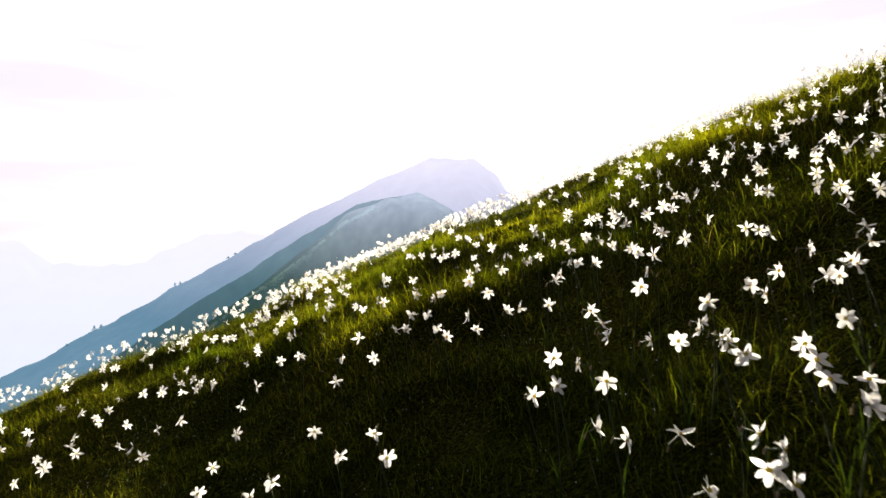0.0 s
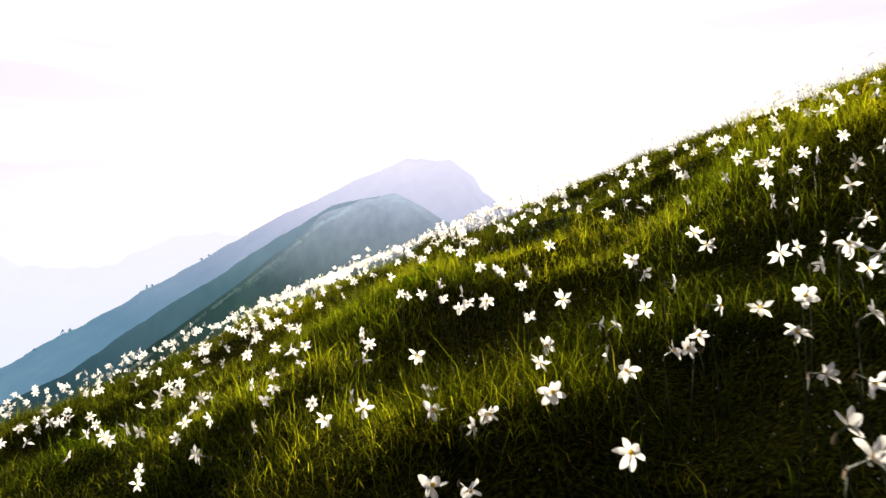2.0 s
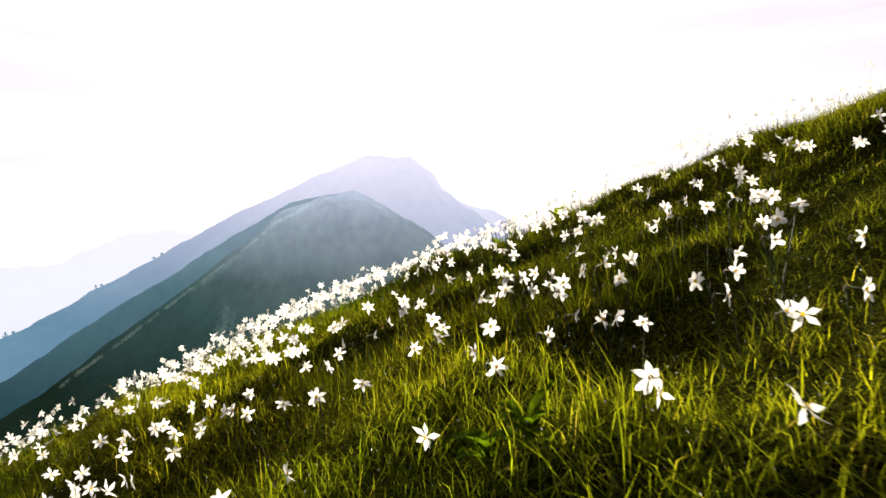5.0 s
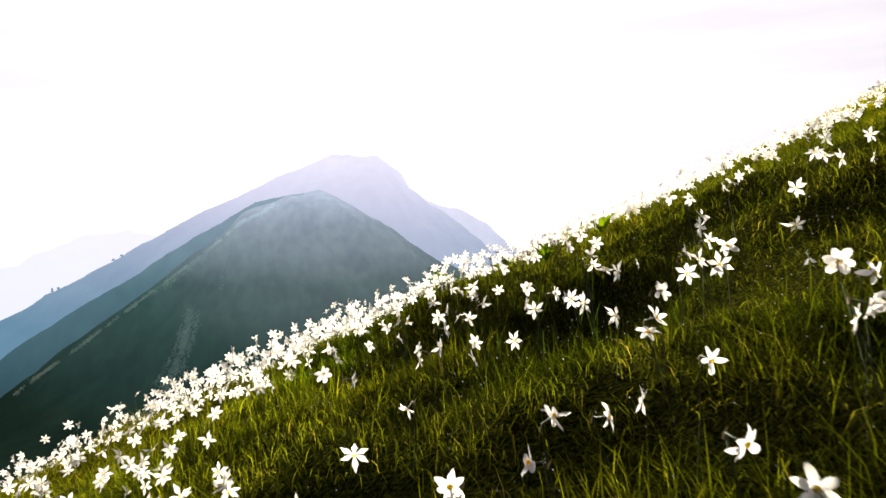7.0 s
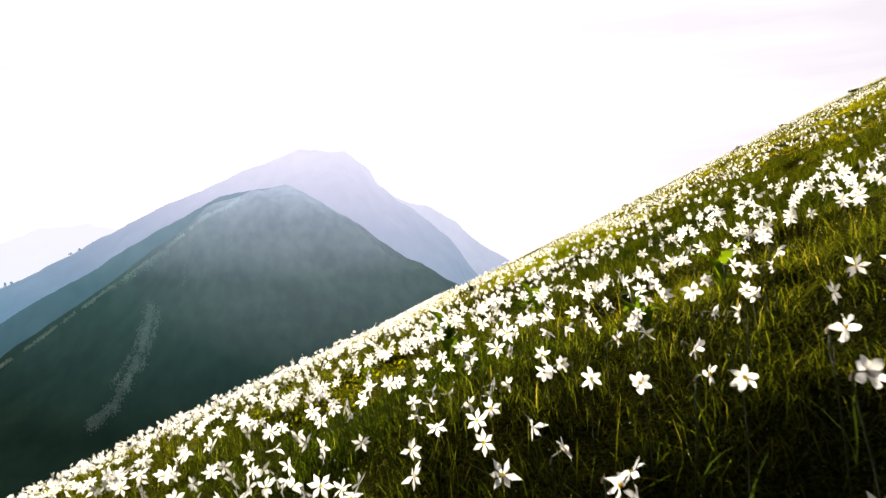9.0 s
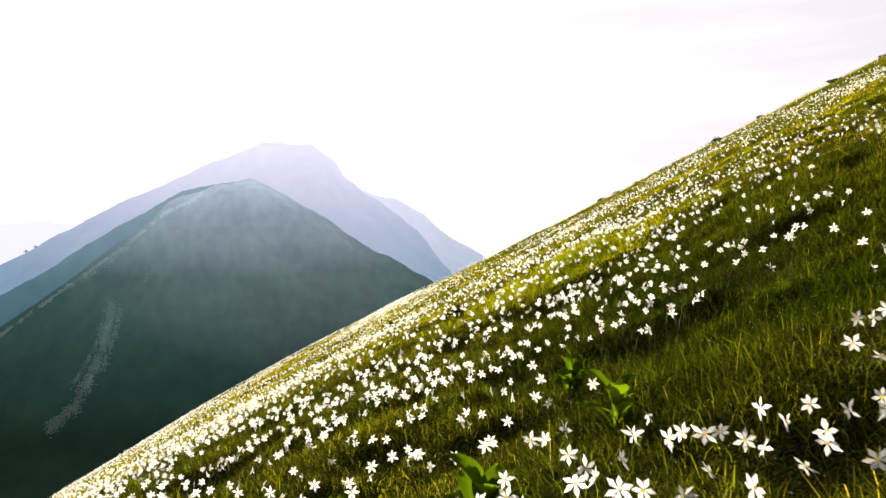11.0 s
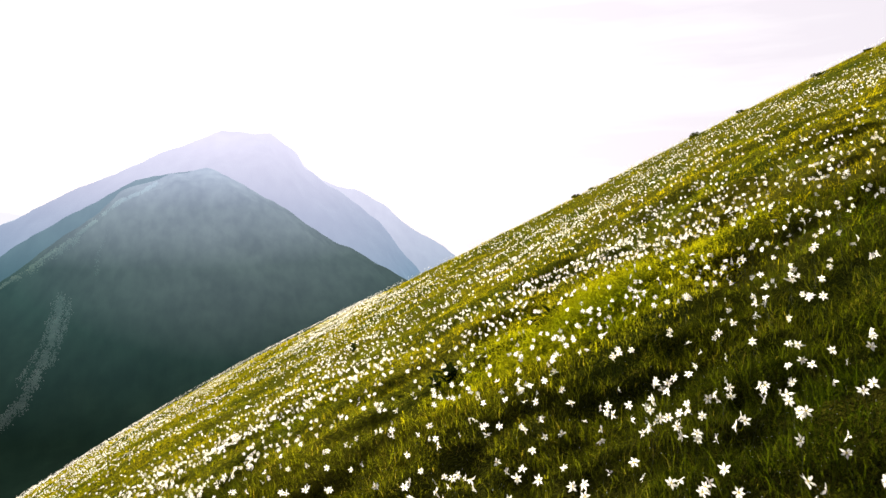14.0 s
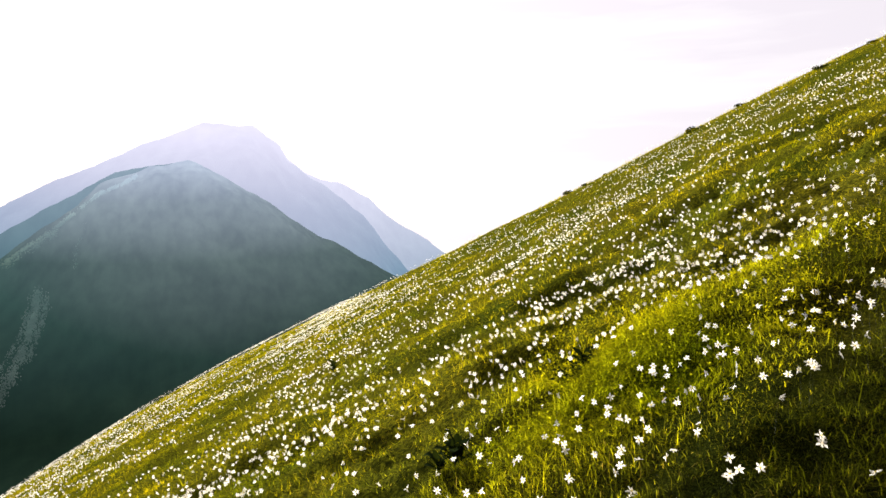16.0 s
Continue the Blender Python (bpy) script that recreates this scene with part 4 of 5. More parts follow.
def fan(seed, count, near, far):
    """Places ahead of the walk, as many in each metre of distance."""
    rs = np.random.RandomState(seed)
    at = rs.uniform(0, len(LINE) - 1, count)
    ox, oy = (np.interp(at, np.arange(len(LINE)), LINE[:, k]) for k in (0, 1))
    r, a = rs.uniform(near, far, count), rs.uniform(radians(-46), radians(58), count)
    return rs, ox + r * np.sin(a), oy + r * np.cos(a)


CREST_LINE = np.array(((5.7, 27.8), (9.2, 27.8), (11.2, 26.8), (12.3, 25.2), (14.0, 24.0), (19.0, 22.0), (30.0, 19.0))).T


def grass(name, label, places, keep, tall, wide, steps, mat=GRASS):
    rs, x, y = places
    d = from_path(x, y)
    t = tufts(x, y)
    dip = shade_share(x, y)
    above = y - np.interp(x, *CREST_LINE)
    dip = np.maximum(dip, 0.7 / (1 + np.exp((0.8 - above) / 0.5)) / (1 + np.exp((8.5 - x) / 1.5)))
    share = dip if mat is SHADED_GRASS else 1 - dip if mat in (GRASS, LIT_SLOPE_GRASS) else 1.0
    share = (1 - dip) * lit_share(x, y) if mat in (LIT_GOLD_GRASS, SUNLIT_GRASS) else share * (1 - 0.6 * lit_share(x, y)) if mat in (GRASS, SHADED_UNDER_GRASS) else share
    ok = in_view(x, y) & (rs.uniform(size=len(x)) < share * keep(d) * np.clip(0.95 + 0.55 * t, 0.4, 1.5))
    x, y, d, t = x[ok], y[ok], d[ok], t[ok]
    n = len(x)
    z = ground(x, y) - 0.01
    long = tall * np.clip(rs.lognormal(-0.1, 0.36, n), 0.3, 1.75) * np.clip(1 + 0.5 * t, 0.55, 1.5) * (1 - (0.15 if mat is SHADED_GRASS else 0.4) * hollow(x, y) + 0.3 * hollow(x, y, KNOLLS))
    width = wide * rs.uniform(0.6, 1.4, n) * np.clip(d / 2.2, 1, 20) ** 0.55
    # most blades hang downhill and away from the light wind, the rest any way
    aim = np.pi + rs.normal(0.2, 1.75, n) + 1.1 * wobble(x * 3.1, y * 2.6, 67, 3, 0.7)
    lean = np.clip(rs.normal(1.1, 0.45, n), 0.1, 1.9)
    face = aim + np.pi / 2 + rs.normal(0, 0.7, n)
    hx, hy = np.cos(aim), np.sin(aim)
    wx, wy = np.cos(face) * width / 2, np.sin(face) * width / 2
    rows = []
    for f in np.linspace(0, 1, steps + 1):
        bend = lean * f * f
        cx, cy, cz = x + hx * long * bend * 1.0, y + hy * long * bend * 1.0, z + long * (f - 0.5 * bend * lean)
        w = 1.0 if f == 0 else (1 - f**2.2)
        rows.append((cx, cy, cz, w))
    per = 2 * steps + 1
    out = np.empty((n, per, 3), np.float32)
    for k, (cx, cy, cz, w) in enumerate(rows[:-1]):
        out[:, 2 * k] = np.stack([cx - wx * w, cy - wy * w, cz], -1)
        out[:, 2 * k + 1] = np.stack([cx + wx * w, cy + wy * w, cz], -1)
    out[:, -1] = np.stack(rows[-1][:3], -1)
    base = (np.arange(n) * per)[:, None]
    tri = []
    for k in range(steps - 1):
        tri += [(2 * k, 2 * k + 1, 2 * k + 3), (2 * k, 2 * k + 3, 2 * k + 2)]
    tri.append((per - 3, per - 2, per - 1))
    faces = (base[:, None, :] + np.array(tri)[None]).reshape(-1, 3)
    ob = new(name, mesh_of(name, out.reshape(-1, 3), faces, [mat]))
    return tagged(ob, label, "grass", kind="stuff")


NEAR_GRASS = (-4, 5, 0.2, 18)
grass("grass", "long green meadow grass in tufts, backlit", scatter(1, 720000, NEAR_GRASS), lambda d: np.where(d < 1.5, 1.0, 0.0), 0.08, 0.0030, 2)
grass("grass", "green meadow grass in tufts", scatter(11, 420000, NEAR_GRASS), lambda d: np.where((d >= 1.47) & (d < 3.0), 1.0, 0.0), 0.095, 0.0034, 2)
grass("grass", "short grass between the tufts, darkened for shade", scatter(12, 640000, NEAR_GRASS), lambda d: np.where(d < 3.2, 1.0, 0.0), 0.08, 0.006, 1, SHADED_UNDER_GRASS)
grass("grass", "green meadow grass on the slope", scatter(2, 760000, (-7, 9, 0.5, 22)), lambda d: np.where(d >= 2.95, np.clip(4.0 / d, 0, 1) * np.clip((6.5 - d) / 3, 0, 1), 0.0), 0.105, 0.0036, 1)
grass("grass", "golden-green upper hillside grass, brightened for backlight", fan(3, 830000, 3.2, 56), lambda d: np.clip((d - 3.2) / 2.6, 0, 1), 0.095, 0.0037, 1, LIT_SLOPE_GRASS)
grass("grass", "thick green grass in the dip, darkened for shade", scatter(13, 300000, (0.4, 7, 10.5, 18)), lambda d: np.clip(3.2 / (d + 0.7), 0, 1), 0.12, 0.0036, 2, SHADED_GRASS)
grass("grass", "grass on the brows, coloured golden for backlight", scatter(16, 170000, (-2.2, 2.4, 2.6, 10)), lambda d: np.where(d < 2.8, 1.0, 0.0), 0.1, 0.0034, 2, LIT_GOLD_GRASS)
grass("grass", "grass in patches coloured golden-green as sunlit", scatter(17, 115000, (1.4, 6.6, 15.9, 19.2)), lambda d: 1.0 + 0 * d, 0.1, 0.0040, 2, SUNLIT_GRASS)
grass("grass", "green grass in the hollows, darkened for shade", scatter(14, 170000, (-1.2, 1.6, 0.7, 9)), lambda d: np.where(d < 2.2, 1.0, 0.0), 0.14, 0.0030, 2, SHADED_GRASS)


# blooms that stand apart in and round the dip, and on the slope above the start
DIP_A = [
    (2.38, 13.75), (2.41, 13.75), (2.51, 13.94), (2.12, 13.94), (2.23, 13.95), (2.45, 14.01), (2.61, 14.01), (2.77, 14.04),
    (2.12, 14.06), (2.56, 14.11), (2.80, 14.12), (2.08, 14.12), (2.43, 14.19), (2.13, 14.21), (2.50, 14.28), (2.38, 14.29),
    (2.25, 14.29), (2.23, 14.32), (2.95, 14.34), (2.07, 14.34), (2.55, 14.36), (2.12, 14.36), (1.88, 14.48), (2.20, 14.51),
    (3.22, 14.59), (2.95, 14.59), (3.49, 14.60), (2.30, 14.63), (3.48, 14.69), (2.09, 14.69), (2.46, 14.70), (2.65, 14.70),
    (1.83, 14.79), (2.46, 14.81), (3.73, 14.82), (2.15, 14.83), (2.80, 14.84), (3.23, 14.85), (2.97, 14.91), (3.16, 14.96),
    (3.73, 15.04), (2.89, 15.05),
]
DIP_B = [
    (3.65, 15.19), (3.74, 15.22), (3.98, 15.29), (1.59, 15.31), (4.22, 15.31), (2.98, 15.35), (4.54, 15.37), (3.48, 15.38),
    (2.18, 15.42), (2.74, 15.45), (3.82, 15.48), (2.69, 15.52), (2.65, 15.53), (1.49, 15.54), (1.34, 15.54), (4.55, 15.59),
    (1.16, 15.65), (1.37, 15.69), (1.62, 15.70), (2.31, 15.79), (3.23, 15.79), (3.76, 15.80), (2.13, 15.86), (4.09, 15.89),
    (3.56, 15.91), (2.67, 15.92), (1.32, 15.95), (4.39, 15.96), (2.14, 16.01), (3.97, 16.03), (2.40, 16.03), (1.88, 16.20),
    (4.56, 16.23), (2.45, 16.29), (3.04, 16.33), (1.78, 16.34), (3.95, 16.36), (1.14, 16.51), (3.55, 16.52), (5.31, 16.54),
    (3.83, 16.56), (1.28, 16.56), (4.41, 16.57),
]
DIP_C = [
    (2.43, 16.58), (5.43, 16.59), (0.91, 16.60), (5.20, 16.62), (1.00, 16.64), (2.16, 16.70), (0.78, 16.71), (1.69, 16.73),
    (1.75, 16.76), (2.42, 16.80), (3.72, 16.86), (1.59, 16.93), (3.27, 16.98), (2.08, 17.05), (3.44, 17.29), (0.45, 17.44),
    (5.54, 17.56), (1.25, 17.60), (0.35, 17.85), (1.29, 19.85), (0.45, 20.29), (0.35, 20.47),
]
UPPER_A = [
    (1.30, 1.99), (1.09, 2.06), (1.37, 2.10), (1.09, 2.13), (1.48, 2.13), (1.40, 2.20), (1.08, 2.20), (1.42, 2.21),
    (1.40, 2.32), (1.69, 2.45), (1.06, 2.47), (1.56, 2.50), (1.69, 2.60), (1.82, 2.60), (0.92, 2.66), (1.36, 2.78),
    (1.67, 2.80), (1.81, 2.87), (1.28, 2.91), (1.19, 2.91), (0.95, 2.91), (1.15, 2.92), (2.06, 2.93), (1.05, 2.95),
    (0.61, 3.07), (0.89, 3.08), (1.66, 3.14), (2.15, 3.18), (2.04, 3.20), (0.83, 3.29), (0.15, 3.29), (1.67, 3.30),
    (1.81, 3.30), (0.79, 3.30), (0.44, 3.33), (1.57, 3.41), (2.43, 3.47), (2.00, 3.56), (1.16, 3.56), (0.30, 3.67),
]
UPPER_B = [
    (1.97, 3.68), (2.32, 3.69), (1.01, 3.72), (2.25, 3.77), (1.43, 3.78), (2.47, 3.84), (1.95, 3.86), (2.23, 3.88),
    (1.79, 3.89), (2.20, 3.94), (1.13, 3.97), (0.93, 4.19), (2.08, 4.37), (0.81, 4.37), (2.71, 4.45), (1.30, 4.51),
    (3.01, 4.60), (2.00, 4.83), (3.32, 4.93),
]
LOWER_A = [
    (1.98, 12.22), (1.96, 12.23), (1.08, 12.48), (2.45, 12.51), (2.59, 12.61), (0.99, 12.79), (2.51, 12.89), (2.21, 12.91),
    (2.87, 12.94), (2.77, 13.06), (2.88, 13.06), (0.78, 13.08), (0.73, 13.09), (0.91, 13.10), (2.22, 13.11), (2.87, 13.12),
    (2.21, 13.14), (0.73, 13.30), (2.57, 13.41), (1.84, 13.43), (3.56, 13.45), (2.99, 13.46), (2.30, 13.47), (0.92, 13.54),
    (0.40, 13.60), (3.65, 13.60), (1.62, 13.61), (0.65, 13.62), (1.82, 13.67), (1.87, 13.70), (3.99, 13.70), (1.96, 13.72),
    (0.94, 13.74), (1.06, 13.79), (3.81, 13.88), (0.79, 13.91),
]
LOWER_B = [
    (1.77, 13.98), (1.33, 14.09), (3.87, 14.12), (1.83, 14.13), (1.60, 14.18), (0.87, 14.24), (0.25, 14.25), (3.95, 14.25),
    (1.15, 14.40), (1.63, 14.42), (0.79, 14.54), (0.41, 14.55), (4.05, 14.70), (0.26, 14.71), (4.01, 14.71), (1.18, 14.86),
]
SLOPE_A = [
    (0.76, 3.75), (-0.95, 4.03), (-1.32, 4.27), (-1.10, 4.28), (1.13, 4.28), (-1.06, 4.36), (-1.11, 4.40), (-1.55, 4.44),
    (1.37, 4.59), (-1.71, 4.60), (-1.40, 4.64), (-1.52, 4.74), (1.68, 4.83), (-1.36, 4.85), (1.41, 4.92), (1.71, 4.93),
    (-1.47, 4.96), (1.22, 5.02), (1.72, 5.16), (-1.51, 5.35), (1.60, 5.35), (-1.30, 5.39), (1.49, 5.39), (-0.33, 5.47),
    (-1.53, 5.69), (1.51, 5.74), (0.37, 6.77), (0.43, 6.77), (0.53, 6.81), (1.12, 6.84), (0.02, 6.85), (-0.76, 6.90),
    (0.81, 6.92), (-0.89, 6.98), (1.15, 7.04), (0.53, 7.08), (-0.95, 7.11), (0.86, 7.16), (1.46, 7.19), (1.03, 7.23),
    (-0.48, 7.24), (-0.84, 7.27), (0.17, 7.29), (-1.09, 7.30),
]
SLOPE_B = [
    (0.68, 7.31), (1.49, 7.38), (1.56, 7.39), (-0.81, 7.47), (-0.04, 7.47), (0.17, 7.50), (-1.04, 7.55), (1.35, 7.57),
    (1.51, 7.61), (0.94, 7.64), (0.34, 7.65), (1.37, 7.66), (0.08, 7.67), (1.53, 7.72), (1.25, 7.89), (1.86, 8.50),
    (1.84, 8.56), (1.18, 8.75), (0.74, 8.78), (0.92, 8.79), (0.88, 8.86), (0.03, 8.88), (-0.44, 8.90), (-0.24, 8.93),
    (-0.78, 8.97), (-0.38, 8.98), (-0.86, 9.01), (-0.40, 9.05), (-0.05, 9.08), (-0.22, 9.09), (-0.49, 9.13), (-0.72, 9.14),
    (-0.14, 9.16), (-0.91, 9.19), (-0.55, 9.25), (-0.67, 9.25), (-0.60, 9.30), (-0.33, 9.31), (-0.84, 9.31), (-0.73, 9.33),
    (-0.44, 9.34), (-0.52, 9.66),
]
SLOPE_C = [
    (-0.68, 9.66), (-0.80, 9.68), (-0.62, 9.89), (-0.58, 10.21),
]
BEYOND_A = [
    (0.80, 2.34), (0.93, 2.37), (-0.42, 2.46), (0.11, 2.56), (0.77, 2.82), (1.06, 2.85), (-0.86, 2.86), (-0.39, 2.94),
    (0.83, 3.03), (1.14, 3.04), (1.39, 3.06), (0.29, 3.17), (0.90, 3.28), (1.17, 3.34), (-1.32, 3.36), (1.68, 3.48),
    (-1.60, 3.51), (0.73, 3.59), (1.57, 3.60), (-1.79, 3.69), (1.30, 3.73), (-1.68, 3.86), (-1.60, 3.87), (2.02, 4.11),
    (1.37, 4.13), (1.26, 4.20), (-0.69, 4.57), (2.04, 4.65), (0.45, 7.29), (0.39, 7.34), (0.46, 7.40), (-0.15, 7.49),
    (0.17, 7.60), (0.65, 7.71), (-0.27, 7.74), (0.34, 7.74), (1.19, 7.74), (-0.20, 7.77), (-0.47, 7.87), (1.43, 7.88),
    (-1.16, 7.99), (1.31, 8.01), (-1.12, 8.14), (1.03, 8.17),
]
BEYOND_B = [
    (-1.28, 8.21), (0.52, 8.24), (1.33, 8.26), (-1.39, 8.27), (1.57, 8.61), (1.87, 8.71), (1.08, 9.57), (1.21, 9.60),
    (0.60, 9.63), (-0.44, 9.73), (0.02, 9.74), (-0.29, 9.78), (1.49, 9.78), (-0.35, 9.79), (1.03, 9.83), (0.21, 9.86),
    (-0.18, 9.87), (-0.25, 9.94), (0.95, 9.95), (1.10, 9.95), (1.20, 9.96), (0.05, 10.00), (0.13, 10.01), (0.71, 10.02),
    (1.47, 10.06), (0.31, 10.08), (1.72, 10.19), (-0.23, 10.25), (-0.43, 10.28), (0.79, 10.33), (-0.56, 10.34), (0.58, 10.45),
    (-0.55, 10.48), (0.68, 10.49), (-0.66, 10.50), (-0.59, 10.56), (0.75, 10.75), (-0.67, 10.90), (2.32, 11.37), (2.68, 11.65),
]
ONWARD_A = [
    (2.26, 12.03), (1.53, 12.04), (0.95, 12.07), (1.72, 12.12), (1.82, 12.27), (0.89, 12.33), (2.79, 12.47), (2.61, 12.48),
    (1.61, 12.51), (1.90, 12.59), (2.24, 12.63), (0.40, 12.65), (1.78, 12.72), (1.65, 12.74), (1.95, 12.80), (0.62, 12.97),
    (2.52, 13.13), (2.29, 13.25), (0.50, 13.30), (2.01, 13.31), (0.33, 13.36), (0.39, 13.38), (0.08, 13.38), (3.79, 13.43),
    (2.73, 13.52), (1.87, 13.55), (2.22, 13.60), (2.66, 13.65), (1.63, 13.74), (0.07, 13.74), (-0.05, 13.75), (1.83, 13.82),
    (4.23, 13.91), (0.42, 14.25), (1.50, 14.43), (0.93, 14.51), (0.76, 14.76), (0.38, 14.86), (1.88, 15.14), (0.71, 16.25),
]
LEFT_A = [
    (-0.80, 6.93), (-0.83, 7.00), (-0.92, 7.04), (-0.94, 7.12), (-0.96, 7.19), (-1.04, 7.27), (-0.85, 7.30), (-0.85, 7.34),
    (-1.10, 7.35), (-1.11, 7.39), (-0.79, 7.41), (-1.02, 7.43), (-1.05, 7.50), (-0.81, 7.50), (-0.94, 7.56), (-1.01, 7.57),
    (-1.34, 7.61), (-0.85, 7.61), (-1.05, 7.63), (-1.31, 7.66), (-1.50, 7.72), (-1.41, 7.74), (-1.39, 7.76), (-1.25, 7.77),
    (-1.11, 7.82), (-1.17, 7.84), (-1.06, 7.84), (-1.59, 7.85), (-1.56, 7.86), (-1.37, 7.88), (-1.31, 7.90), (-1.52, 8.01),
    (-1.76, 8.03), (-0.97, 8.04), (-1.44, 8.08), (-1.33, 8.09), (-1.72, 8.12), (-1.60, 8.12), (-1.53, 8.17), (-1.13, 8.17),
]
LEFT_B = [
    (-1.27, 8.19), (-1.39, 8.26), (-1.94, 8.27), (-1.23, 8.30), (-1.83, 8.36), (-1.66, 8.41), (-2.04, 8.51), (-1.74, 8.52),
    (-1.96, 8.56), (-2.08, 8.65), (-1.28, 8.66), (-1.88, 8.67), (-1.25, 8.73), (-1.87, 8.74), (-2.08, 8.79), (-1.72, 8.79),
    (-1.35, 8.79), (-2.02, 8.87), (-1.72, 8.87), (-1.56, 8.91), (-1.51, 8.91), (-1.61, 8.93), (-1.27, 8.95), (-1.71, 8.98),
    (-2.37, 8.98), (-1.46, 8.99), (-2.27, 9.04), (-1.69, 9.06), (-2.37, 9.07), (-1.87, 9.08), (-1.26, 9.15), (-2.06, 9.18),
    (-2.06, 9.26), (-2.41, 9.44), (-1.43, 9.55), (-1.60, 9.59),
]
CROWD_A = [
    (-0.64, 7.09), (-0.63, 7.09), (-0.63, 7.09), (-0.60, 7.10), (-0.53, 8.36), (-0.80, 8.45), (-0.86, 8.53), (-0.92, 8.60),
    (-0.55, 8.60), (-0.66, 8.60), (-0.85, 8.61), (-0.84, 8.65), (-0.97, 8.70), (-0.33, 8.73), (-1.07, 8.76), (-1.06, 8.79),
    (-0.42, 8.83), (-0.77, 8.87), (-1.19, 8.90), (-1.14, 8.91), (-1.24, 8.93), (-0.95, 8.95), (-1.07, 8.95), (-0.44, 8.95),
    (-0.93, 8.96), (-0.71, 8.99), (-1.00, 9.00), (-0.79, 9.01), (-0.36, 9.03), (-0.90, 9.04), (-1.24, 9.06), (-0.50, 9.07),
    (-0.82, 9.10), (-0.45, 9.13), (-0.93, 9.15), (-0.61, 9.19), (-1.08, 9.20), (-0.75, 9.21), (-0.93, 9.22), (-0.52, 9.22),
    (-1.31, 9.24), (-1.12, 9.29), (-0.67, 9.31), (-0.57, 9.32),
]
CROWD_B = [
    (-0.86, 9.35), (-0.54, 9.39), (-0.44, 9.43), (-0.65, 9.49), (-0.71, 9.50), (-1.37, 9.53), (-1.22, 9.54), (-0.90, 9.55),
    (-0.49, 9.55), (-1.34, 9.56), (-1.11, 9.57), (-0.59, 9.63), (-0.76, 9.68), (-1.09, 9.74), (-1.33, 9.83), (-1.26, 9.86),
    (-0.58, 9.89), (-1.47, 9.99), (-1.34, 10.02), (-1.63, 10.15), (-1.33, 10.22), (-1.30, 10.24), (-1.62, 10.26), (-1.29, 10.40),
]
SPARSE_A = [
    (0.61, 13.08), (0.61, 13.24), (0.96, 13.39), (0.90, 13.42), (1.12, 13.47), (0.49, 13.57), (0.82, 13.60), (0.64, 13.71),
    (0.14, 13.94), (0.40, 14.08), (0.06, 14.09), (0.24, 14.13), (0.71, 14.16), (0.01, 14.19), (0.38, 14.35), (0.82, 14.35),
    (0.07, 14.42), (0.27, 14.44), (1.05, 14.45), (0.66, 14.56), (0.06, 14.56), (0.92, 14.66), (0.58, 14.69), (0.49, 14.75),
    (0.69, 14.82), (0.25, 14.84), (0.70, 14.90), (-0.38, 14.92), (-0.25, 14.97), (-0.22, 15.07), (0.50, 15.08), (-0.06, 15.08),
    (0.44, 15.12), (-0.12, 15.13), (-0.49, 15.13), (0.07, 15.27), (-0.16, 15.31), (-0.56, 15.31), (-0.01, 15.38), (-0.37, 15.47),
    (0.12, 15.49), (-0.42, 15.53), (0.45, 15.83), (-0.09, 15.86),
]
SPARSE_B = [
    (0.02, 15.92), (-0.28, 15.99), (0.34, 16.02), (0.55, 16.03), (0.41, 16.16), (-0.76, 16.17), (-0.81, 16.18), (-0.90, 16.18),
    (0.21, 16.30), (0.26, 16.31), (-0.73, 16.33), (-1.02, 16.36), (-0.25, 16.67), (-0.46, 16.68), (-0.39, 16.87), (-0.65, 17.16),
    (0.20, 17.74), (-1.62, 18.16), (-1.24, 18.45), (-1.38, 18.73), (-1.59, 18.80), (-1.48, 19.66),
]
FLOWER_BANDS = [
    (1.9, 0.5, ((17.5, 22.3), (16.0, 22.85), (14.0, 23.7), (12.4, 24.8), (11.4, 25.8), (10.6, 26.8), (9.4, 27.4), (7.5, 27.9))),
    (0.6, 0.7, ((13.0, 19.6), (10.5, 20.6), (8.4, 21.5), (6.6, 22.6), (5.2, 23.8))),
    (0.7, 0.6, ((9.5, 16.9), (7.4, 17.9), (5.8, 18.6), (4.5, 19.6), (3.3, 20.8), (1.8, 22.4))),
    (1.1, 0.9, ((2.4, 30.5), (0.6, 33.4), (-0.8, 36.5), (-3.3, 38.0))),
    (1.4, 0.7, ((2.2, 20.6), (0.8, 20.4), (0.0, 21.6), (-1.1, 21.5), (-2.0, 19.6))),
    (1.2, 0.8, ((-0.6, 29.2), (-1.6, 30.4), (-2.8, 31.4), (-4.8, 31.8))),
]


def banded(x, y):
    """Drifts of flowers that follow the steps of the slope."""
    s = 0 * x
    for much, wide, line in FLOWER_BANDS:
        lx, ly = np.array(sorted(line)).T
        off = y - np.interp(x, lx, ly) + 0.5 * wobble(x * 1.3, y * 0.4, 79, 3, 0.7)
        s = s + much * np.exp(-((off / wide) ** 2)) / (1 + np.exp((lx[0] - x) / 0.4)) / (1 + np.exp((x - lx[-1]) / 0.4))
    return s


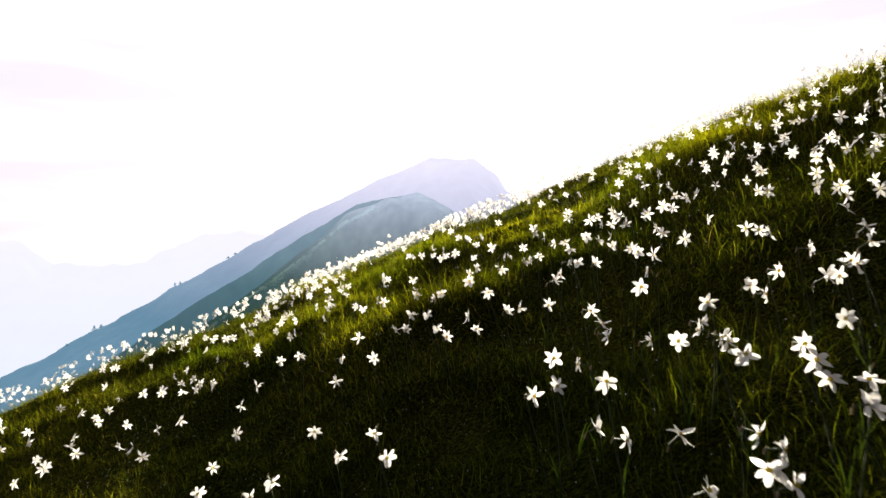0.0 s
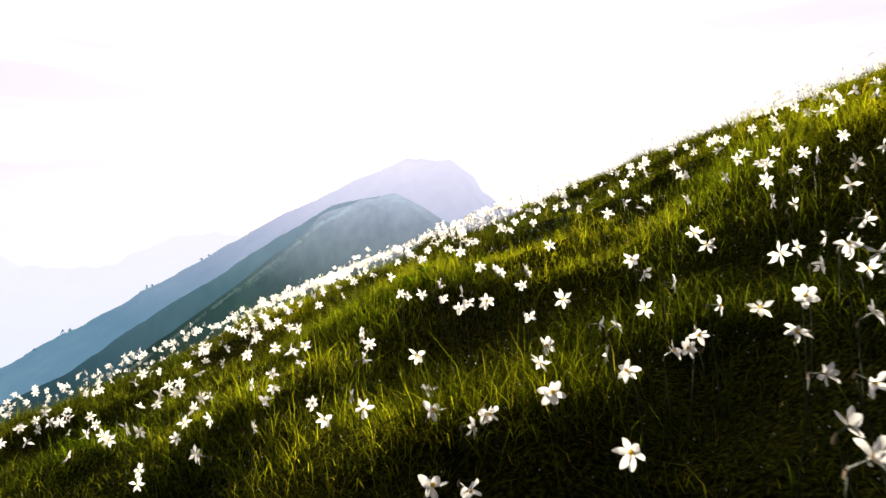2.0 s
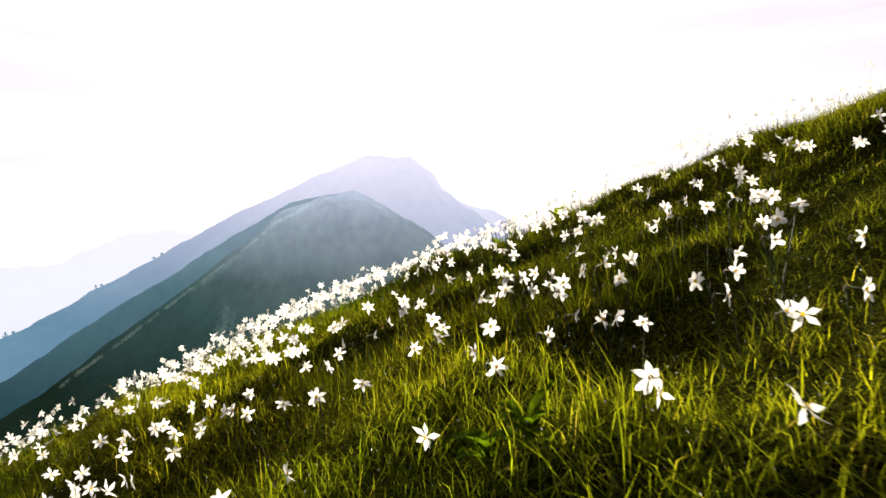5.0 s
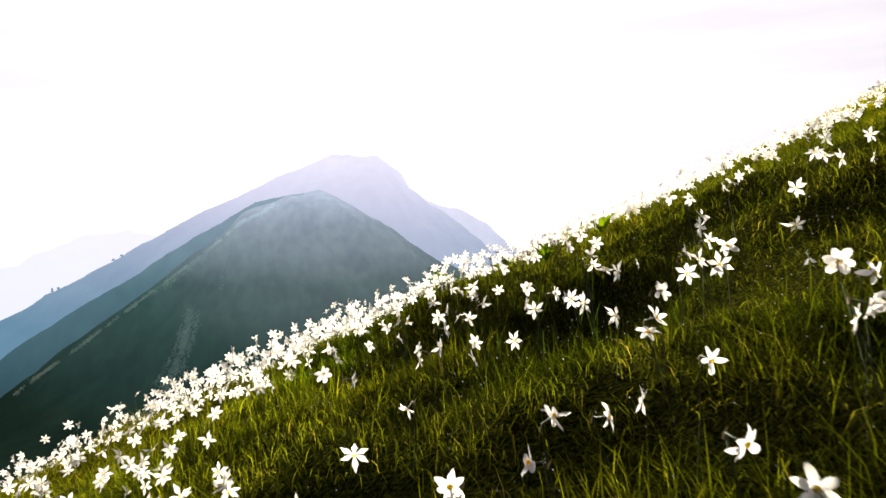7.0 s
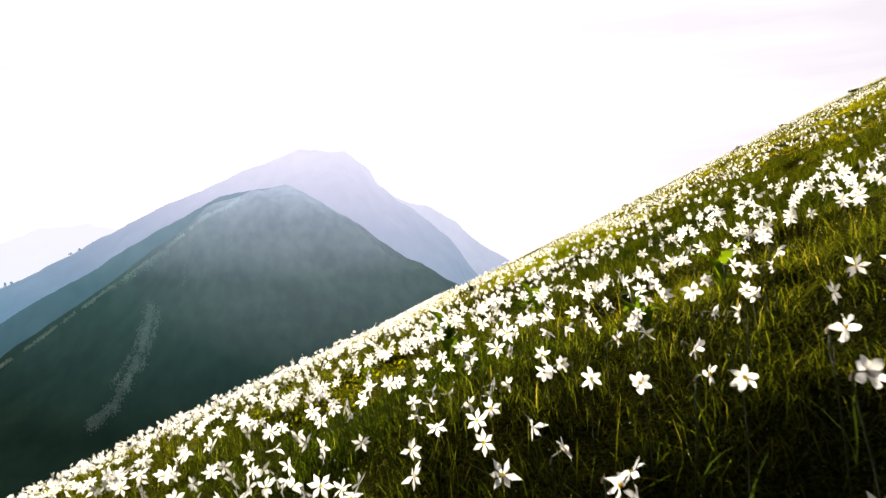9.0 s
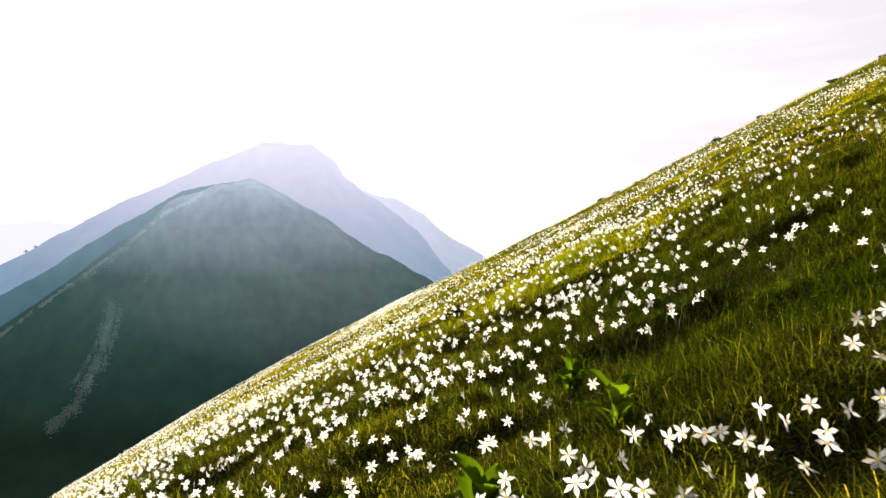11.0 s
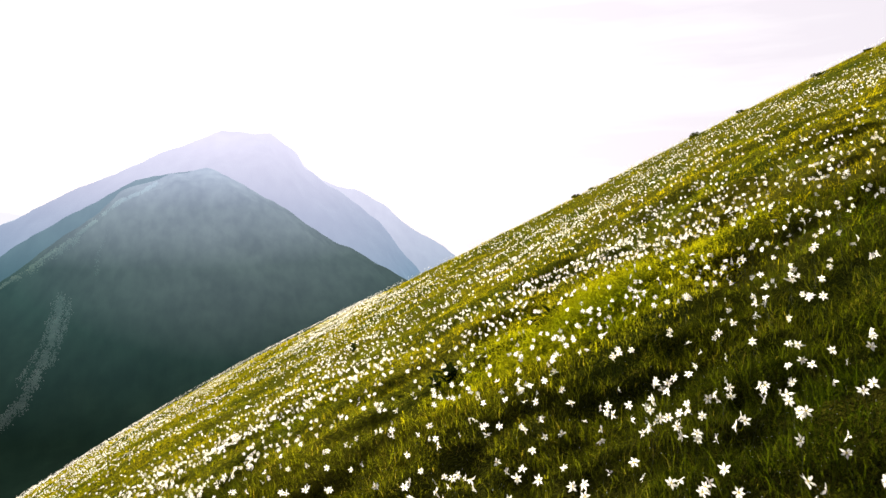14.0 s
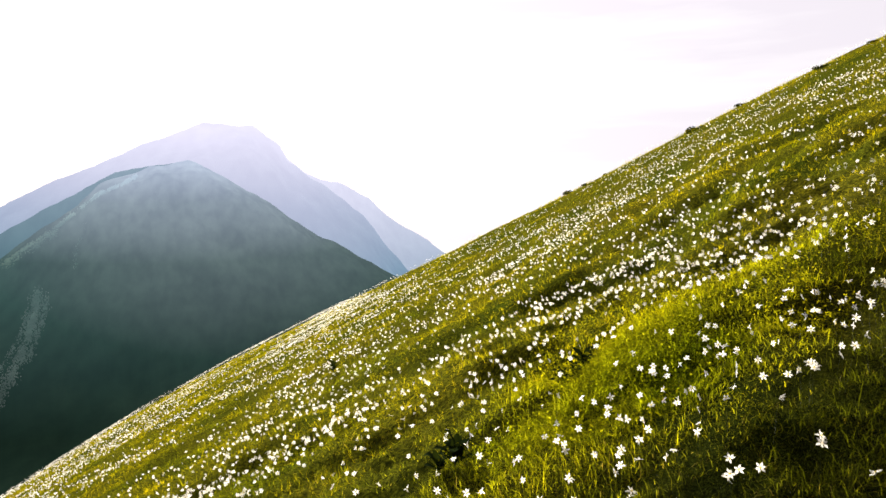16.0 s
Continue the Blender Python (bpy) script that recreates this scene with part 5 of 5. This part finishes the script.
def many_flowers(seed, fields):
    """Distant blooms: six petals, a yellow eye and a stalk each."""
    rs, xs, ys, thick = np.random.RandomState(seed + 77), [], [], []
    for n, (per_metre, box, hole) in enumerate(fields):
        _, x, y = scatter(seed + n, int(per_metre * (box[1] - box[0]) * (box[3] - box[2])), box)
        free = np.ones(len(x), bool) if hole is None else ~((x > hole[0]) & (x < hole[1]) & (y > hole[2]) & (y < hole[3]))
        xs, ys, thick = xs + [x[free]], ys + [y[free]], thick + [np.full(free.sum(), 30.0 / per_metre)]
    x, y, thick = np.concatenate(xs), np.concatenate(ys), np.concatenate(thick)
    count = len(x)
    d = from_path(x, y)
    drift = wobble(x * 0.9, y * 0.9, 71, 4, 0.65)
    bands = wobble(x * 0.75 - y * 0.22, y * 0.14, 73, 4, 0.65)
    side = x - np.interp(y, LINE[:, 1], LINE[:, 0])
    low = 1 / (1 + np.exp((side + 0.7) / 0.5))
    rich = np.exp(-(((y - 10.9) / 2.7) ** 2)) * np.exp(-(((side - 0.3) / 3.6) ** 2))
    right = np.exp(-(((y - 15.2) / 2.3) ** 2)) * np.exp(-(((side - 1.6) / 1.6) ** 2))
    rate = 0.12 * right + 0.24 + 0.18 / (1 + np.exp((12.5 - y) / 0.8)) + 0.34 * drift + 0.6 * bands + 0.3 / (1 + np.exp((y - 8.5) / 0.8)) + 0.3 * low * np.exp(-(((y - 7.8) / 4.5) ** 2)) + 0.7 * np.exp(-(((y - 11.0) / 1.7) ** 2) - ((side - 1.9) / 1.2) ** 2) - 0.2 * np.exp(-(((y - 5.0) / 2.5) ** 2)) / (1 + np.exp((1.9 - side) / 0.3)) + 1.3 * rich + 0.5 * np.exp(-(((y - 9.4) / 1.4) ** 2)) * np.exp(-(((side + 0.55) / 0.8) ** 2)) + 0.35 * np.exp(-(((y - 12.9) / 1.7) ** 2)) * np.exp(-(((side + 0.7) / 1.6) ** 2))
    rate = rate * np.interp(y, [12.5, 15.5], [1, 1.6]) + np.where(y > 12, 0.45 * wobble(x * 5, y * 5, 75, 2, 0.8), 0)
    rate = rate * (1 - 0.45 / (1 + np.exp((22 - y) / 1.2)) / (1 + np.exp((x - 4) / 1.5)))
    rate = rate + np.where(y > 15, banded(x, y), 0) + 0.35 * np.exp(-(((y - 18.5) / 4.5) ** 2)) / (1 + np.exp((side + 0.6) / 0.5))
    rate = rate * (1 - 0.95 * shade_share(x, y)) * (1 - 0.25 / (1 + np.exp((6.0 - x) / 1.0))) * (1 - 0.75 * np.exp(-((x - 3.2) / 1.6) ** 2 - ((y - 17.4) / 0.7) ** 2))
    listed = np.zeros(count, bool)
    for sx, sy, sr in COVERED:
        listed |= np.hypot(x - sx, y - sy) < sr
    rate = rate * np.where(x > 8, 1 - 0.85 * np.clip((d - 20) / 10, 0, 1), 1.0)
    rate = np.where(listed, 0.0, thick * np.clip(rate, 0.02, 4))
    ok = in_view(x, y) & (d > np.where(y > 10.2, -1, np.where(y > 8.1, 0.22, np.where((y > 4.3) & (y < 5.3), 0.25, 0.55)))) & (rs.uniform(size=count) < rate)
    own = np.array(DIP_A + DIP_B + DIP_C + UPPER_A + UPPER_B + LOWER_A + LOWER_B + SLOPE_A + SLOPE_B + SLOPE_C + BEYOND_A + BEYOND_B + ONWARD_A + LEFT_A + LEFT_B + CROWD_A + CROWD_B + SPARSE_A + SPARSE_B)
    # some of them stand in twos
    pairs = own[(rs.uniform(size=len(own)) < 0.33) & (own[:, 1] > 11)]
    own = np.concatenate([own, pairs + rs.choice((-1, 1), pairs.shape) * rs.uniform(0.012, 0.04, pairs.shape)])
    x, y = np.concatenate([x[ok], own[:, 0]]), np.concatenate([y[ok], own[:, 1]])
    d = from_path(x, y)
    n = len(x)
    z = 0.35 * heads(x, y) + 0.65 * (ground(x, y) + STALK) + rs.normal(0, 0.028, n) - 0.55 * short_stalks(x, y)
    z[-len(own):] = heads(*own.T)
    z[-len(pairs):] += rs.uniform(-0.045, 0.02, len(pairs))
    yaw, lift = rs.normal(-np.pi / 2, 1.15, n), np.clip(rs.normal(0.25, 0.35, n), -0.6, 1.1)
    f = np.stack([np.cos(yaw) * np.cos(lift), np.sin(yaw) * np.cos(lift), np.sin(lift)], -1)
    r = np.stack([-np.sin(yaw), np.cos(yaw), 0 * yaw], -1)
    u = np.cross(f, r)
    size = 0.033 * rs.uniform(0.82, 1.1, n) * np.interp(d, [4, 12, 30], [1, 1.02, 1.13]) * np.interp(y, [10.5, 12.5, 14, 18], [1, 0.86, 0.84, 0.78])
    spin = rs.uniform(0, np.pi / 3, n)
    c = np.stack([x, y, z], -1)
    per = 1 + 6 * 3 + 4 + 3
    out = np.empty((n, per, 3), np.float32)
    out[:, 0] = c
    tri, slot = [], []
    for k in range(6):
        a = spin + k * np.pi / 3 + rs.normal(0, 0.1, n)
        cup = rs.normal(0.05, 0.36, n)
        for j, (rad, off) in enumerate(((0.58, -0.37), (1.0, 0.0), (0.62, 0.36))):
            ang = a + off * (1.0 if j != 1 else 0)
            p = c + (size * rad)[:, None] * (np.cos(ang)[:, None] * r + np.sin(ang)[:, None] * u + (cup * rad)[:, None] * f)
            out[:, 1 + 3 * k + j] = p
        i = 1 + 3 * k
        tri += [(0, i, i + 2), (i, i + 1, i + 2)]
        slot += [0, 0]
    for j in range(4):
        a = spin + j * np.pi / 2
        out[:, 19 + j] = c + f * 0.004 + 0.0055 * (np.cos(a)[:, None] * r + np.sin(a)[:, None] * u)
    tri += [(19, 20, 21), (19, 21, 22)]
    slot += [1, 1]
    foot = np.stack([x + rs.normal(0.02, 0.03, n), y + rs.normal(0, 0.03, n), ground(x, y) - 0.05], -1)
    out[:, 23] = c - f * 0.012
    out[:, 24] = foot + r * 0.0012
    out[:, 25] = foot - r * 0.0012
    tri.append((23, 24, 25))
    slot.append(2)
    shown = ~((d > 9)[:, None] & (np.array(slot) > 0)[None])
    faces = ((np.arange(n) * per)[:, None, None] + np.array(tri)[None])[shown]
    slot = np.broadcast_to(np.array(slot), shown.shape)[shown]
    ob = new("daffodil_field", mesh_of("daffodil_field", out.reshape(-1, 3), faces, [PETAL, CUP, STEM], slot, False))
    return tagged(ob, "countless white daffodils over the meadow", "flowers", kind="stuff")


COVERED = ((0.5, 1.7, 1.0), (0.2, 2.5, 0.5), (0.55, 3.65, 0.6), (0.3, 3.4, 0.5), (0.2, 6.1, 0.9), (0.6, 7.6, 0.7), (0.6, 9.0, 0.6), (1.0, 9.3, 0.5), (1.4, 12.6, 0.6), (1.8, 12.0, 0.75), (2.3, 12.4, 0.5), (1.4, 11.3, 0.5), (2.6, 13.3, 0.4))
NEAR_FIELD = (-6, 7, 0.5, 17)
many_flowers(5, ((120, NEAR_FIELD, None), (75, (-20, 36, 0.5, 60), NEAR_FIELD)))


def low_leaves(seed, spots):
    """Patches of small yellow-green leaves between the grass."""
    rs = np.random.RandomState(seed)
    verts, faces = [], []
    for px, py, radius, count in spots:
        a, q = rs.uniform(0, 2 * np.pi, count), radius * np.sqrt(rs.uniform(0, 1, count))
        x, y = px + q * np.cos(a) * 1.5, py + q * np.sin(a)
        z = ground(x, y) + rs.uniform(0.06, 0.19, count)
        for k in range(count):
            t, b, s = rs.uniform(0, 2 * np.pi), rs.uniform(-0.5, 0.9), rs.uniform(0.008, 0.017)
            ax = np.array([math.cos(t) * math.cos(b), math.sin(t) * math.cos(b), math.sin(b)])
            sd = np.array([-math.sin(t), math.cos(t), rs.uniform(-0.4, 0.4)])
            c = np.array([x[k], y[k], z[k]])
            i = len(verts)
            verts += [c - ax * s, c + sd * s * 0.55, c + ax * s, c - sd * s * 0.55]
            faces.append((i, i + 1, i + 2, i + 3))
    ob = new("low_leaves", mesh_of("low_leaves", verts, faces, [LOW_LEAF], None, False))
    return tagged(ob, "patches of small yellow-green leaves in the grass", "plants", kind="stuff")


low_leaves(9, ((3.2, 17.1, 0.6, 4200), (3.2, 17.6, 0.8, 3200), (3.9, 17.9, 0.6, 2200), (4.58, 18.7, 0.8, 2400), (4.3, 16.95, 0.5, 1400), (1.5, 20.3, 0.8, 1500), (-0.4, 11.5, 0.35, 500), (5.6, 17.6, 0.5, 1000)))


def dew(seed, count):
    """Drops of water on the blades along the walk."""
    rs, x, y = scatter(seed, count, (-2.2, 4, 0.8, 16))
    ok = in_view(x, y) & (from_path(x, y) < 2.2)
    x, y = x[ok], y[ok]
    n = len(x)
    c = np.stack([x, y, ground(x, y) + rs.uniform(0.05, 0.16, n)], -1)
    r = rs.uniform(0.0009, 0.0027, n)[:, None, None]
    corners = np.array([(1, 0, 0), (-1, 0, 0), (0, 1, 0), (0, -1, 0), (0, 0, 1.3), (0, 0, -0.9)])
    sides = np.array([(0, 2, 4), (2, 1, 4), (1, 3, 4), (3, 0, 4), (2, 0, 5), (1, 2, 5), (3, 1, 5), (0, 3, 5)])
    verts = c[:, None] + corners[None] * r
    faces = (np.arange(n)[:, None, None] * 6 + sides[None]).reshape(-1, 3)
    ob = new("dew_drops", mesh_of("dew_drops", verts.reshape(-1, 3), faces, [DEW]))
    return tagged(ob, "tiny bright dew drops on the grass blades", "dew", kind="stuff")


dew(15, 10000)
